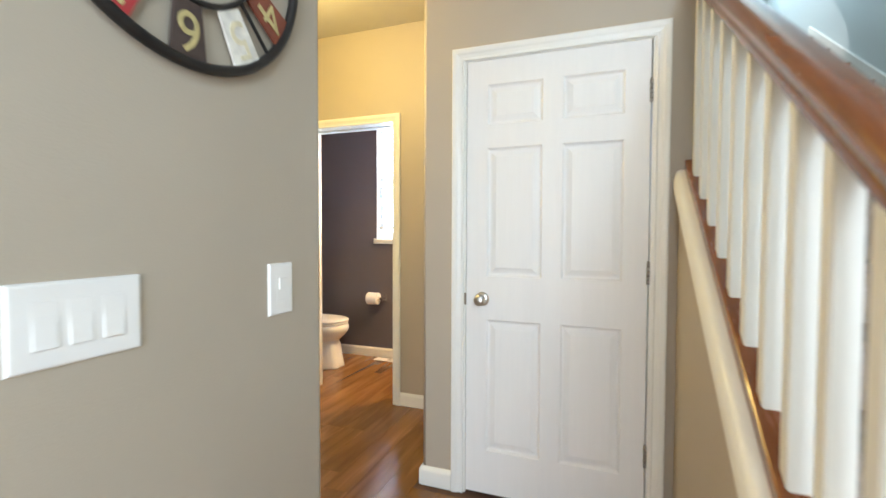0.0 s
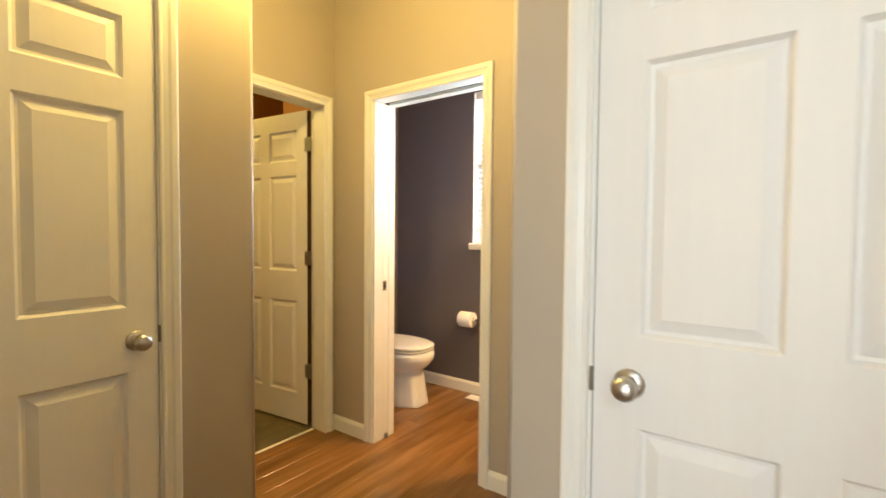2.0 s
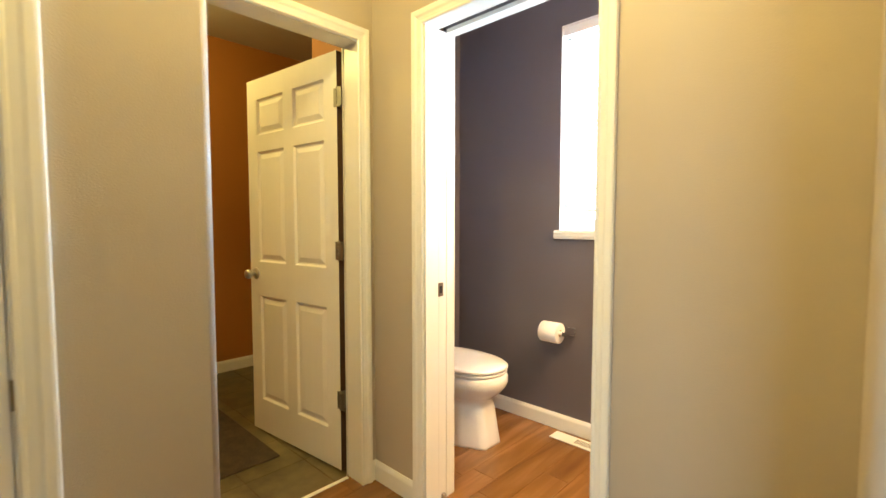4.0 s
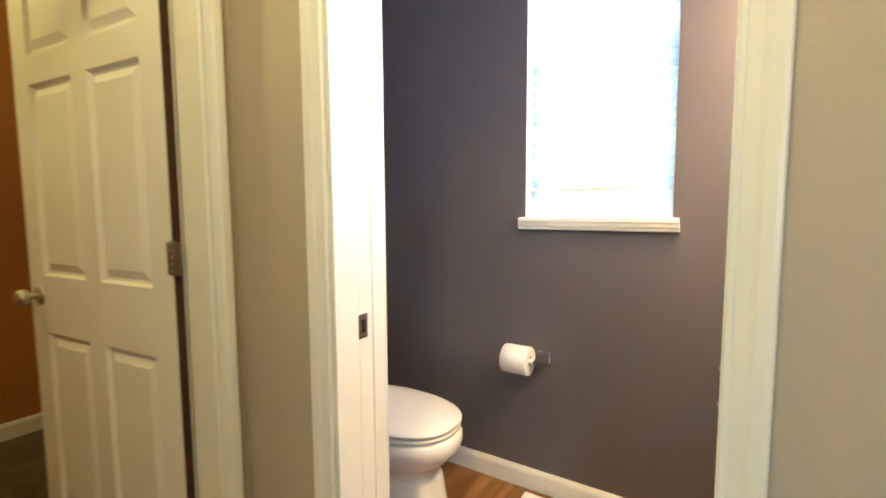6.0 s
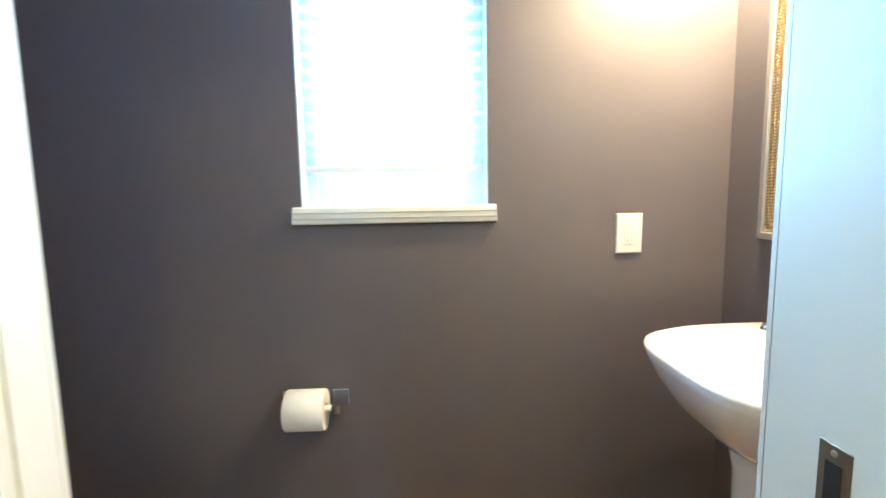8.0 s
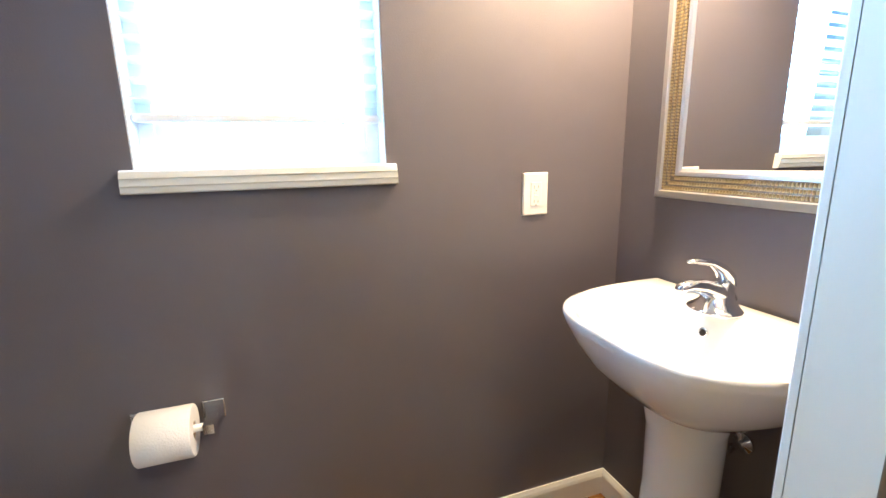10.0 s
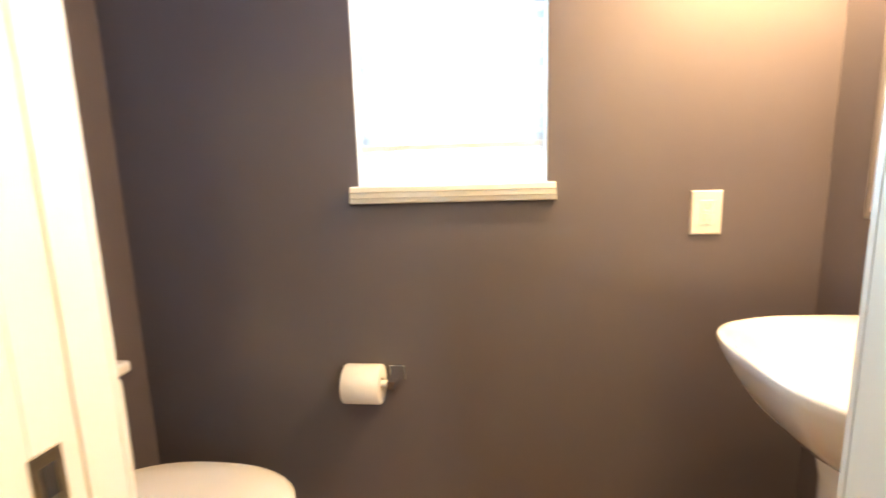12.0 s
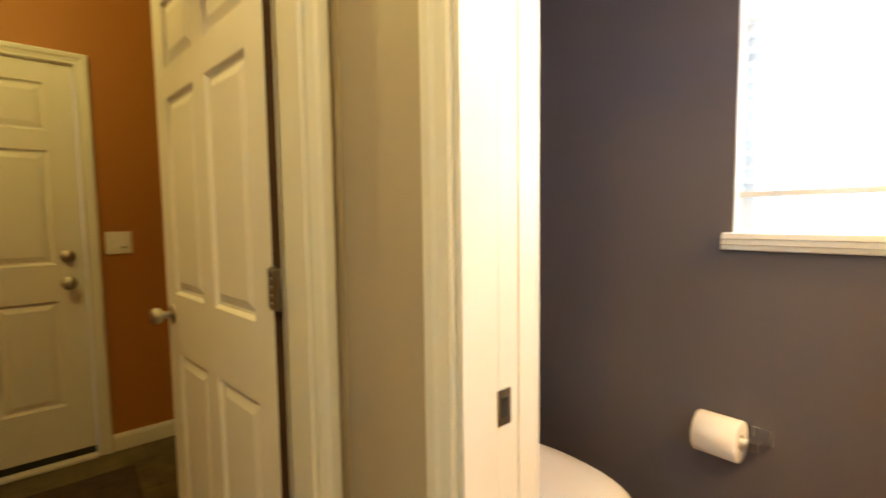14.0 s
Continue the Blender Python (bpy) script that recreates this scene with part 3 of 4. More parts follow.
bm = bmesh.new()
ya, yb = -0.80, 1.498
PROFILE = ((0.4722, 0.0), (0.4530, 0.0), (0.4505, 0.003), (0.4500, 0.032), (0.4520, 0.044), (0.4580, 0.062), (0.4650, 0.071), (0.4740, 0.0755), (0.489, CAP), (0.600, CAP), (0.600, 0.0))
loft(bm, [[Vector((x, y, cap_z(y) + z)) for x, z in PROFILE] for y in (ya, yb)])
bmesh.ops.recalc_face_normals(bm, faces=bm.faces[:])
solid("trim", bm, M_TRIM, "cream painted moulded cap along the knee wall", "trim", "structure", smooth=35)

stair_rail = thing("stair_railing", pose(0.52, 0.3, cap_z(0.3) + CAP), "white balusters with a stained wooden handrail and shoe", "stair railing")


def local(bm):
    bmesh.ops.translate(bm, vec=(-0.52, -0.3, -cap_z(0.3) - CAP), verts=bm.verts[:])
    return bm


bm = bmesh.new()
loft(bm, [[Vector((x, y, cap_z(y) + z)) for x, z in ((0.490, CAP), (0.585, CAP), (0.585, SHOE - 0.004), (0.581, SHOE), (0.494, SHOE), (0.490, SHOE - 0.004))] for y in (ya, yb)])
bmesh.ops.recalc_face_normals(bm, faces=bm.faces[:])
part("shoe_rail", local(bm), M_RAIL, stair_rail, "stained wooden shoe rail", smooth=35)
RAIL = ((-0.024, 0), (0.024, 0), (0.026, 0.010), (0.022, 0.018), (0.031, 0.030), (0.033, 0.044), (0.027, 0.056), (0.014, 0.063), (-0.014, 0.063), (-0.027, 0.056), (-0.033, 0.044), (-0.031, 0.030), (-0.022, 0.018), (-0.026, 0.010))
bm = bmesh.new()
loft(bm, [[Vector((0.524 + x * 1.12, y, rail_z(y) + z * 1.34)) for x, z in RAIL] for y in (ya, -0.3, 0.3, 0.9, yb)])
bmesh.ops.recalc_face_normals(bm, faces=bm.faces[:])
part("handrail", local(bm), M_RAIL, stair_rail, "reddish brown varnished handrail", smooth=50)
for k in range(16):
    y = 1.399 - 0.139 * k
    if y < ya + 0.03:
        continue
    h = 0.0195
    bm = bmesh.new()
    loft(bm, [[Vector((0.5245 + sx * h, y + sy * h, (cap_z(y + sy * h) + SHOE) if end == 0 else rail_z(y + sy * h) + 0.004)) for sx, sy in ((-1, -1), (1, -1), (1, 1), (-1, 1))] for end in (0, 1)])
    bmesh.ops.bevel(bm, geom=[e for e in bm.edges if abs(e.verts[0].co.z - e.verts[1].co.z) > 0.3], offset=0.003, segments=2, affect="EDGES")
    part("baluster", local(bm), M_TRIM, stair_rail, "white square baluster")

STEPS = []
RISE, RUN, FIRST = 0.1925, 0.281, -0.150
for k in range(14):
    y0 = FIRST + RUN * k
    z1 = RISE * (k + 1)
    end = y0 + RUN + 0.03 if k < 13 else 4.6
    bm = boxes(((0.607, y0 + 0.022, 0.0 if k < 1 else z1 - RISE - 0.02), (1.60, end, z1 - 0.03)))
    loft(bm, [[Vector((x, y, z)) for y, z in ((end, z1 - 0.03), (y0 + 0.008, z1 - 0.034), (y0, z1 - 0.024), (y0, z1 - 0.012), (y0 + 0.006, z1 - 0.003), (y0 + 0.018, z1), (end, z1))] for x in (0.607, 1.60)])
    bmesh.ops.recalc_face_normals(bm, faces=bm.faces[:])
    STEPS.append((bm, k))
flight = thing("staircase", pose(1.1, FIRST, 0), "straight flight of taupe carpeted stairs", "staircase", "structure")
for bm, k in STEPS:
    bmesh.ops.translate(bm, vec=(-1.1, -FIRST, 0), verts=bm.verts[:])
    part("step", bm, M_CARPET, flight, smooth=40)


def nosing(y):
    return RISE + RISE / RUN * (y - FIRST)


for x0, x1, y1, up, label in ((1.586, 1.5995, 3.6, 0.04, "white stringer board along the stair wall"), (0.6005, 0.6065, 1.498, 0.03, "white stringer board inside the knee wall")):
    bm = bmesh.new()
    loft(bm, [[Vector((x, y, z)) for y, z in ((FIRST - 0.1, 0.005), (FIRST + 0.2, 0.005), (y1, nosing(y1) - 0.24), (y1, nosing(y1) + up), (FIRST - 0.1, nosing(FIRST - 0.1) + up))] for x in (x0, x1)])
    bmesh.ops.recalc_face_normals(bm, faces=bm.faces[:])
    solid("trim", bm, M_TRIM, label, "trim", "structure")

# ---------------------------------------------------------------- clock
CY, CZ, CR = 0.090, 1.847, 0.306
clock = thing("wall_clock_round", pose(-0.525, CY, CZ, 0, 0, 90), "large round black iron wall clock with painted number tiles", "clock")


def torus(bm, R, r, depth, y0, seg=72, ring=10):
    rings = []
    for i in range(seg + 1):
        a = 2 * math.pi * i / seg
        rings.append([Vector(((R + r * math.cos(b)) * math.cos(a), y0 + depth * math.sin(b), (R + r * math.cos(b)) * math.sin(a))) for b in (2 * math.pi * k / ring for k in range(ring))])
    return loft(bm, rings, caps=False)


part("outer_ring", torus(bmesh.new(), CR - 0.011, 0.011, 0.011, -0.013), M_IRON, clock, "black iron outer ring", smooth=50)
part("inner_ring", torus(bmesh.new(), 0.178, 0.006, 0.008, -0.013), M_IRON, clock, "black iron inner ring", smooth=50)
TILES = {1: (0.62, 0.58, 0.48), 2: (0.10, 0.08, 0.07), 3: (0.35, 0.06, 0.05), 4: (0.20, 0.055, 0.03), 5: (0.74, 0.71, 0.64), 6: (0.062, 0.042, 0.036),
         7: (0.45, 0.045, 0.05), 8: (0.30, 0.26, 0.20), 9: (0.62, 0.58, 0.48), 10: (0.10, 0.08, 0.07), 11: (0.35, 0.06, 0.05), 12: (0.74, 0.71, 0.64)}
INK_DARK = mat("faded_gold_ink", (0.52, 0.44, 0.20), 0.6, vary=0.25, scale=60)
INK_PALE = mat("faded_ivory_ink", (0.66, 0.60, 0.42), 0.7, vary=0.2, scale=60)
for n, colour in TILES.items():
    tm = mat("weathered_tile_%d" % n, colour, 0.6, vary=0.22, scale=40, bump=0.3, bump_scale=90)
    ang = -360 / 12 * n
    m = pose(0, 0, 0, 0, -ang, 0)
    bm = bmesh.new()
    front, back = -0.016, -0.010
    loft(bm, [[Vector(p) for p in ((-0.028, y, 0.184), (0.028, y, 0.184), (0.038, y, 0.287), (-0.038, y, 0.287))] for y in (back, front)])
    bmesh.ops.recalc_face_normals(bm, faces=bm.faces[:])
    tile = part("number_tile", bm, tm, clock, "painted number tile", m=m)
    cu = bpy.data.curves.new("numeral", "FONT")
    cu.body, cu.size, cu.align_x, cu.align_y, cu.extrude = str(n), 0.105 if n < 10 else 0.07, "CENTER", "CENTER", 0.0006
    tmp = new("numeral_curve", cu)
    dg = bpy.context.evaluated_depsgraph_get()
    me = bpy.data.meshes.new_from_object(tmp.evaluated_get(dg))
    bpy.data.objects.remove(tmp)
    me.materials.clear()
    me.materials.append(INK_PALE if n in (5, 12, 9, 1) else INK_DARK)
    num = new("numeral", me)
    num.parent = tile
    num.matrix_basis = pose(0, front - 0.0008, 0.237, 90, 0, 0)
for a in (45, 135, 225, 315):
    c, sn = math.cos(radians(a)), math.sin(radians(a))
    bm = bmesh.new()
    tube(bm, [(0.180 * c, -0.012, 0.180 * sn), (0.290 * c, -0.012, 0.290 * sn)], 0.004, 8)
    part("spoke", bm, M_IRON, clock, "thin iron spoke")
bm = bmesh.new()
lathe(bm, ((0.05, 0), (0.05, 0.018), (0.03, 0.024), (0.001, 0.025)), 28, pose(0, 0, 0, 90))
part("hub", bm, M_IRON, clock, "black hub", smooth=40)
for a, ln in ((60, 0.12), (150, 0.17)):
    c, sn = math.cos(radians(a)), math.sin(radians(a))
    bm = bmesh.new()
    tube(bm, [(0, -0.028, 0), (0.5 * ln * c, -0.028, 0.5 * ln * sn), (ln * c, -0.028, ln * sn)], [0.005, 0.007, 0.001], 8, 0.5)
    part("hand_pointer", bm, M_IRON, clock, "black clock pointer")
for a in (0, 90, 180, 270):
    c, sn = math.cos(radians(a)), math.sin(radians(a))
    bm = bmesh.new()
    tube(bm, [(0.045 * c, -0.010, 0.045 * sn), (0.176 * c, -0.010, 0.176 * sn)], 0.003, 8)
    part("spoke", bm, M_IRON, clock, "thin iron spoke")

# ---------------------------------------------------------------- switches and outlet


def plate(name, w, h, m, label, category):
    """A screwless wall plate, local x across, y out is negative."""
    bm = bmesh.new()
    loft(bm, [[Vector(p) for p in ((-w / 2 + i, y, -h / 2 + i), (w / 2 - i, y, -h / 2 + i), (w / 2 - i, y, h / 2 - i), (-w / 2 + i, y, h / 2 - i))] for i, y in ((0, 0), (0.0005, -0.003), (0.003, -0.006), (0.006, -0.0065))])
    bmesh.ops.recalc_face_normals(bm, faces=bm.faces[:])
    return solid(name, bm, M_PLASTIC, label, category, m=m, group="wall plates")


def paddle(parent, x, tilt=-3.2):
    fr = part("switch_frame", rbox((x - 0.0170, -0.0068, -0.0340), (x + 0.0170, -0.005, 0.0340), 0.0003, 1), M_PLASTIC, parent)
    bm = rbox((-0.0158, -0.0035, -0.0325), (0.0158, 0.0, 0.0325), 0.0014, 2)
    part("paddle", bm, M_PLASTIC, fr, m=pose(x, -0.0041, 0, tilt))


tp3 = plate("switch_plate", 0.181, 0.122, pose(-0.525, -0.090, 1.114, 0, 0, 90), "white three-gang wall plate with rocker switches", "light switch")
for x in (-0.046, 0, 0.046):
    paddle(tp3, x)
dm = plate("dimmer_switch", 0.080, 0.122, pose(-0.525, 0.340, 1.112, 0, 0, 90), "white dimmer switch on the greige wall", "light switch")
part("dimmer_frame", rbox((-0.0175, -0.0068, -0.0345), (0.0175, -0.005, 0.0345), 0.0003, 1), M_PLASTIC, dm)
part("button", rbox((-0.010, -0.0105, -0.001), (0.016, -0.006, 0.026), 0.0010, 2), M_PLASTIC, dm)
part("slider", rbox((-0.010, -0.0076, -0.0300), (0.016, -0.006, -0.0265), 0.0006, 1), M_PLASTIC, dm)
gs = plate("switch_plate", 0.118, 0.122, pose(FX, 2.170, 1.139, 0, 0, 90), "cream two-gang wall plate on the orange wall", "light switch")
paddle(gs, -0.023)
part("switch_frame", rbox((0.0055, -0.0085, -0.0345), (0.0405, -0.005, 0.0345), 0.001, 1), M_PLASTIC, gs)
part("lower_slider", rbox((0.010, -0.011, -0.028), (0.036, -0.007, -0.020), 0.001, 1), M_SLOT, gs, "small grey slider slot")
ot = plate("outlet", 0.083, 0.124, pose(-0.978, WY, 1.096), "white ground-fault outlet plate on the mauve wall", "outlet")
fr = part("receptacle", rbox((-0.0175, -0.0085, -0.0345), (0.0175, -0.005, 0.0345), 0.001, 1), M_PLASTIC, ot)
for z in (0.021, -0.021):
    part("slot", boxes(((-0.0075, -0.0092, z - 0.005), (-0.0055, -0.0085, z + 0.005)), ((0.0055, -0.0092, z - 0.004), (0.0075, -0.0085, z + 0.004)), ((-0.002, -0.0092, z - 0.0125), (0.002, -0.0085, z - 0.0085))), M_SLOT, fr, "fine plug slots")
for z in (0.0035, -0.0045):
    part("test_button", rbox((-0.007, -0.0100, z - 0.003), (0.007, -0.0085, z + 0.003), 0.0006, 1), M_PLASTIC, fr)

# ---------------------------------------------------------------- window
win = thing("window_1", pose((WX0 + WX1) / 2, WY + 0.10, WZ0), "white vinyl single-hung window behind a raised blind", "window", "structure")
hw, hh = (WX1 - WX0) / 2, WZ1 - WZ0
bm = boxes(((-hw, -0.03, 0), (-hw + 0.035, 0.04, hh)), ((hw - 0.035, -0.03, 0), (hw, 0.04, hh)), ((-hw + 0.035, -0.03, 0), (hw - 0.035, 0.04, 0.035)), ((-hw + 0.035, -0.03, hh - 0.035), (hw - 0.035, 0.04, hh)))
part("window_frame", bm, M_VINYL, win)
for name, z0, z1, y in (("lower_sash", 0.035, hh / 2 + 0.02, -0.015), ("upper_sash", hh / 2 - 0.02, hh - 0.035, 0.012)):
    a, b = -hw + 0.035, hw - 0.035
    sash = part(name, boxes(((a, y, z0), (a + 0.035, y + 0.025, z1)), ((b - 0.035, y, z0), (b, y + 0.025, z1)), ((a + 0.035, y, z0), (b - 0.035, y + 0.025, z0 + 0.04)), ((a + 0.035, y, z1 - 0.035), (b - 0.035, y + 0.025, z1))), M_VINYL, win)
    g = part("pane", boxes(((a + 0.034, y + 0.010, z0 + 0.039), (b - 0.034, y + 0.014, z1 - 0.034))), M_GLASS, sash)
    g.visible_shadow = False
# drywall return painted white
solid("trim", boxes(((WX0 + 0.0005, WY + 0.002, WZ0), (WX0 + 0.004, WY + 0.07, WZ1)), ((WX1 - 0.004, WY + 0.002, WZ0), (WX1 - 0.0005, WY + 0.07, WZ1)), ((WX0 + 0.004, WY + 0.002, WZ1 - 0.004), (WX1 - 0.004, WY + 0.07, WZ1 - 0.0005))), M_VINYL, "white painted window return", "window trim", "structure")
# stool and apron
STOOL = ((0.07, 0.0), (0.07, 0.010), (-0.021, 0.010), (-0.025, 0.007), (-0.027, -0.007), (-0.025, -0.009), (-0.024, -0.010), (-0.024, -0.024), (-0.022, -0.026), (-0.021, -0.027), (-0.019, -0.039), (-0.014, -0.042), (-0.001, -0.042), (-0.001, 0.0))
xs = (WX0 - 0.022, WX1 + 0.022)
# the stool outside the opening stops at the wall face
bm = bmesh.new()
prof = [(y if y < 0 else -0.0005, z) for y, z in STOOL]
loft(bm, [[Vector((x + side * 0.10 * z, WY + y, WZ0 + z)) for y, z in prof] for x, side in ((xs[0] + 0.001, 1), (xs[1] - 0.001, -1))])
bmesh.ops.recalc_face_normals(bm, faces=bm.faces[:])
sill = solid("window_sill", bm, M_TRIM, "cream moulded window stool and apron", "window sill", "structure")
part("sill_board", boxes(((WX0 + 0.004, WY - 0.0005, WZ0 + 0.0005), (WX1 - 0.004, WY + 0.07, WZ0 + 0.010))), M_VINYL, sill)

blind = thing("window_blind", pose((WX0 + WX1) / 2, WY + 0.045, 1.305), "white slatted blind, nearly fully lowered, with open slats", "blind")
bw = hw - 0.008
part("bottom_rail", rbox((-bw, -0.024, -0.009), (bw, 0.024, 0.009), 0.004, 2), M_BLIND, blind)
part("headrail", rbox((-bw, -0.03, WZ1 - 1.305 - 0.055), (bw, 0.03, WZ1 - 1.305 - 0.008), 0.003, 1), M_BLIND, blind)
bm = bmesh.new()
sl = [(-0.024, 0.0), (-0.012, 0.0035), (0, 0.0045), (0.012, 0.0035), (0.024, 0.0), (0.024, -0.0022), (0.012, 0.0010), (0, 0.0020), (-0.012, 0.0010), (-0.024, -0.0022)]
loft(bm, [[Vector((x, y, z)) for y, z in sl] for x in (-bw, bw)])
bmesh.ops.recalc_face_normals(bm, faces=bm.faces[:])
slat_mesh = finish("slat", bm, M_BLIND)
for k in range(23):
    ob = new("slat", slat_mesh)
    ob.parent = blind
    ob.matrix_basis = pose(0, 0, 0.038 + 0.0425 * k, -10)
for x in (-bw + 0.09, bw - 0.09):
    for y in (-0.026, 0.026):
        bm = bmesh.new()
        tube(bm, [(x, y, 0), (x, y, WZ1 - 1.305 - 0.05)], 0.0011, 6)
        part("cord", bm, M_CORD, blind)
for x in (-bw + 0.09, bw - 0.09):
    bm = bmesh.new()
    lathe(bm, ((0.007, -0.013), (0.007, -0.009), (0.002, -0.0088)), 12, pose(x, 0, 0))
    part("cord_button", bm, M_BLIND, blind)

# ---------------------------------------------------------------- toilet
toilet = thing("toilet", pose(-2.42, 3.02, 0), "white ceramic toilet with its lid closed", "toilet")


def oval(front, back, b, z, n=40, p=2.3):
    cx, a = (front + back) / 2, (front - back) / 2
    pts = []
    for i in range(n):
        t = 2 * math.pi * i / n
        c, sn = math.cos(t), math.sin(t)
        pts.append(Vector((cx + a * math.copysign(abs(c) ** (2 / p), c), b * math.copysign(abs(sn) ** (2 / p), sn), z)))
    return pts


def plinth(k, z, grow=0.0):
    """The faceted foot: a flat front with chamfered corners, scaled by k."""
    poly = [(0.310, 0.072), (0.165, 0.138), (-0.27, 0.125), (-0.27, -0.125), (0.165, -0.138), (0.310, -0.072)]
    pts = []
    for i in range(40):
        t = 2 * math.pi * i / 40
        d = Vector((math.cos(t) * 1.6, math.sin(t)))
        best = None
        for (ax, ay), (bx, by) in zip(poly, poly[1:] + poly[:1]):
            ex, ey = bx - ax, by - ay
            det = d.x * -ey + ex * d.y
            if abs(det) < 1e-9:
                continue
            q = (ax * -ey + ex * ay) / det
            u = (d.x * ay - d.y * ax) / det
            if q > 0 and -1e-6 <= u <= 1 + 1e-6:
                best = q if best is None else min(best, q)
        pts.append(Vector((d.x * best * k, d.y * best * k, z)))
    return pts


bm = bmesh.new()
loft(bm, [plinth(1.0, 0), plinth(1.0, 0.012), plinth(0.965, 0.07), plinth(0.92, 0.15), plinth(0.885, 0.215)] +
     [oval(*r) for r in ((0.272, -0.255, 0.128, 0.245), (0.300, -0.26, 0.146, 0.270), (0.335, -0.26, 0.168, 0.300), (0.362, -0.26, 0.184, 0.335), (0.372, -0.25, 0.190, 0.362), (0.370, -0.25, 0.189, 0.390), (0.356, -0.25, 0.180, 0.405))])
part("bowl", bm, M_CERAMIC, toilet, "white ceramic bowl and faceted pedestal", smooth=22)
bm = bmesh.new()
loft(bm, [oval(*r) for r in ((0.352, -0.19, 0.178, 0.406), (0.362, -0.20, 0.187, 0.410), (0.362, -0.20, 0.187, 0.420), (0.356, -0.20, 0.182, 0.424))])
part("seat", bm, M_PLASTIC, toilet, "white seat", smooth=50)
bm = bmesh.new()
loft(bm, [oval(*r) for r in ((0.356, -0.20, 0.182, 0.4275), (0.366, -0.205, 0.190, 0.432), (0.366, -0.205, 0.190, 0.442), (0.350, -0.20, 0.178, 0.451), (0.25, -0.14, 0.12, 0.458), (0.10, -0.02, 0.04, 0.460))])
part("lid", bm, M_PLASTIC, toilet, "white closed lid", smooth=50)
bm = rbox((-0.325, -0.200, 0.325), (-0.178, 0.200, 0.698), 0.03, 4)
part("tank", bm, M_CERAMIC, toilet, "white ceramic tank", smooth=50)
part("tank_lid", rbox((-0.331, -0.210, 0.699), (-0.166, 0.210, 0.736), 0.012, 3), M_CERAMIC, toilet, "white tank lid", smooth=50)
bm = bmesh.new()
tube(bm, [(-0.178, -0.15, 0.65), (-0.153, -0.15, 0.65), (-0.148, -0.13, 0.65), (-0.148, -0.075, 0.643)], [0.012, 0.010, 0.007, 0.008], 12)
part("flush_lever", bm, M_CHROME, toilet, "chrome flush lever", smooth=50)
for y in (-0.07, 0.07):
    part("seat_hinge", rbox((-0.215, y - 0.02, 0.399), (-0.185, y + 0.02, 0.435), 0.006, 2), M_PLASTIC, toilet)

# ---------------------------------------------------------------- paper holder
holder = thing("paper_holder", pose(-1.965, WY, 0.604), "chrome two-post toilet paper holder on the mauve wall", "paper holder")
for x, reach in ((-0.068, 0.022), (0.085, 0.098)):
    base = part("mount", rbox((x - 0.025, -0.006, -0.025), (x + 0.025, 0.0, 0.025), 0.002, 2), M_CHROME, holder, "square chrome mount")
    bm = bmesh.new()
    loft(bm, [[Vector((x + sx * h, y, sz * h)) for sx, sz in ((-1, -1), (1, -1), (1, 1), (-1, 1))] for y, h in ((-0.006, 0.0225), (-0.010 - 0.12 * reach, 0.017), (-0.010 - 0.30 * reach, 0.0125), (-0.65 * reach, 0.0105), (-reach, 0.0115))])
    bmesh.ops.recalc_face_normals(bm, faces=bm.faces[:])
    part("post", bm, M_CHROME, holder, "chrome post")
bm = bmesh.new()
tube(bm, [(-0.050, -0.080, 0), (0.080, -0.080, 0)], 0.009, 14)
part("spindle", bm, M_PLASTIC, holder, "white spindle", smooth=50)
roll = thing("toilet_roll", pose(-1.968, WY - 0.080, 0.604 - 0.003), "white toilet paper roll on the chrome holder", "toilet roll")
bm = bmesh.new()
prof = ((0.021, -0.057), (0.057, -0.057), (0.0595, -0.054), (0.0595, 0.054), (0.057, 0.057), (0.021, 0.057))
lathe_m = pose(0, 0, 0, 0, 90, 0)
rings = [[lathe_m @ Vector((r * math.cos(2 * math.pi * i / 40), r * math.sin(2 * math.pi * i / 40), z)) for i in range(40)] for r, z in prof]
loft(bm, rings + [rings[0]], caps=False)
bmesh.ops.remove_doubles(bm, verts=bm.verts[:], dist=1e-6)
bmesh.ops.recalc_face_normals(bm, faces=bm.faces[:])
part("paper", bm, M_PAPER, roll, "white tissue paper", smooth=50)
bm = bmesh.new()
rings = [[lathe_m @ Vector((r * math.cos(2 * math.pi * i / 32), r * math.sin(2 * math.pi * i / 32), z)) for i in range(32)] for r, z in ((0.0195, -0.0545), (0.0208, -0.0545), (0.0208, 0.0545), (0.0195, 0.0545))]
loft(bm, rings + [rings[0]], caps=False)
part("core", bm, M_CARD, roll, "cardboard core", smooth=50)
part("loose_sheet", boxes(((-0.054, 0.0575, -0.03), (0.054, 0.0598, 0.02))), M_PAPER, roll)

# ---------------------------------------------------------------- floor register
reg = thing("floor_register", pose(-1.80, 3.374, 0.004), "white metal floor register with louvre slots", "floor register")
part("frame_plate", rbox((-0.14, -0.046, 0), (0.14, 0.046, 0.005), 0.002, 2), M_PLASTIC, reg, "white enamelled plate")
for k in range(11):
    x = 0.002 + 0.011 * k
    part("louvre_slot", boxes(((x, -0.026, 0.0051), (x + 0.0055, 0.026, 0.0056))), M_DARK, reg, "dark louvre slot")

# ---------------------------------------------------------------- sink
sink = thing("pedestal_sink", pose(PX - 0.012, 3.0, 0, 0, 0, 180), "white ceramic pedestal sink", "sink")


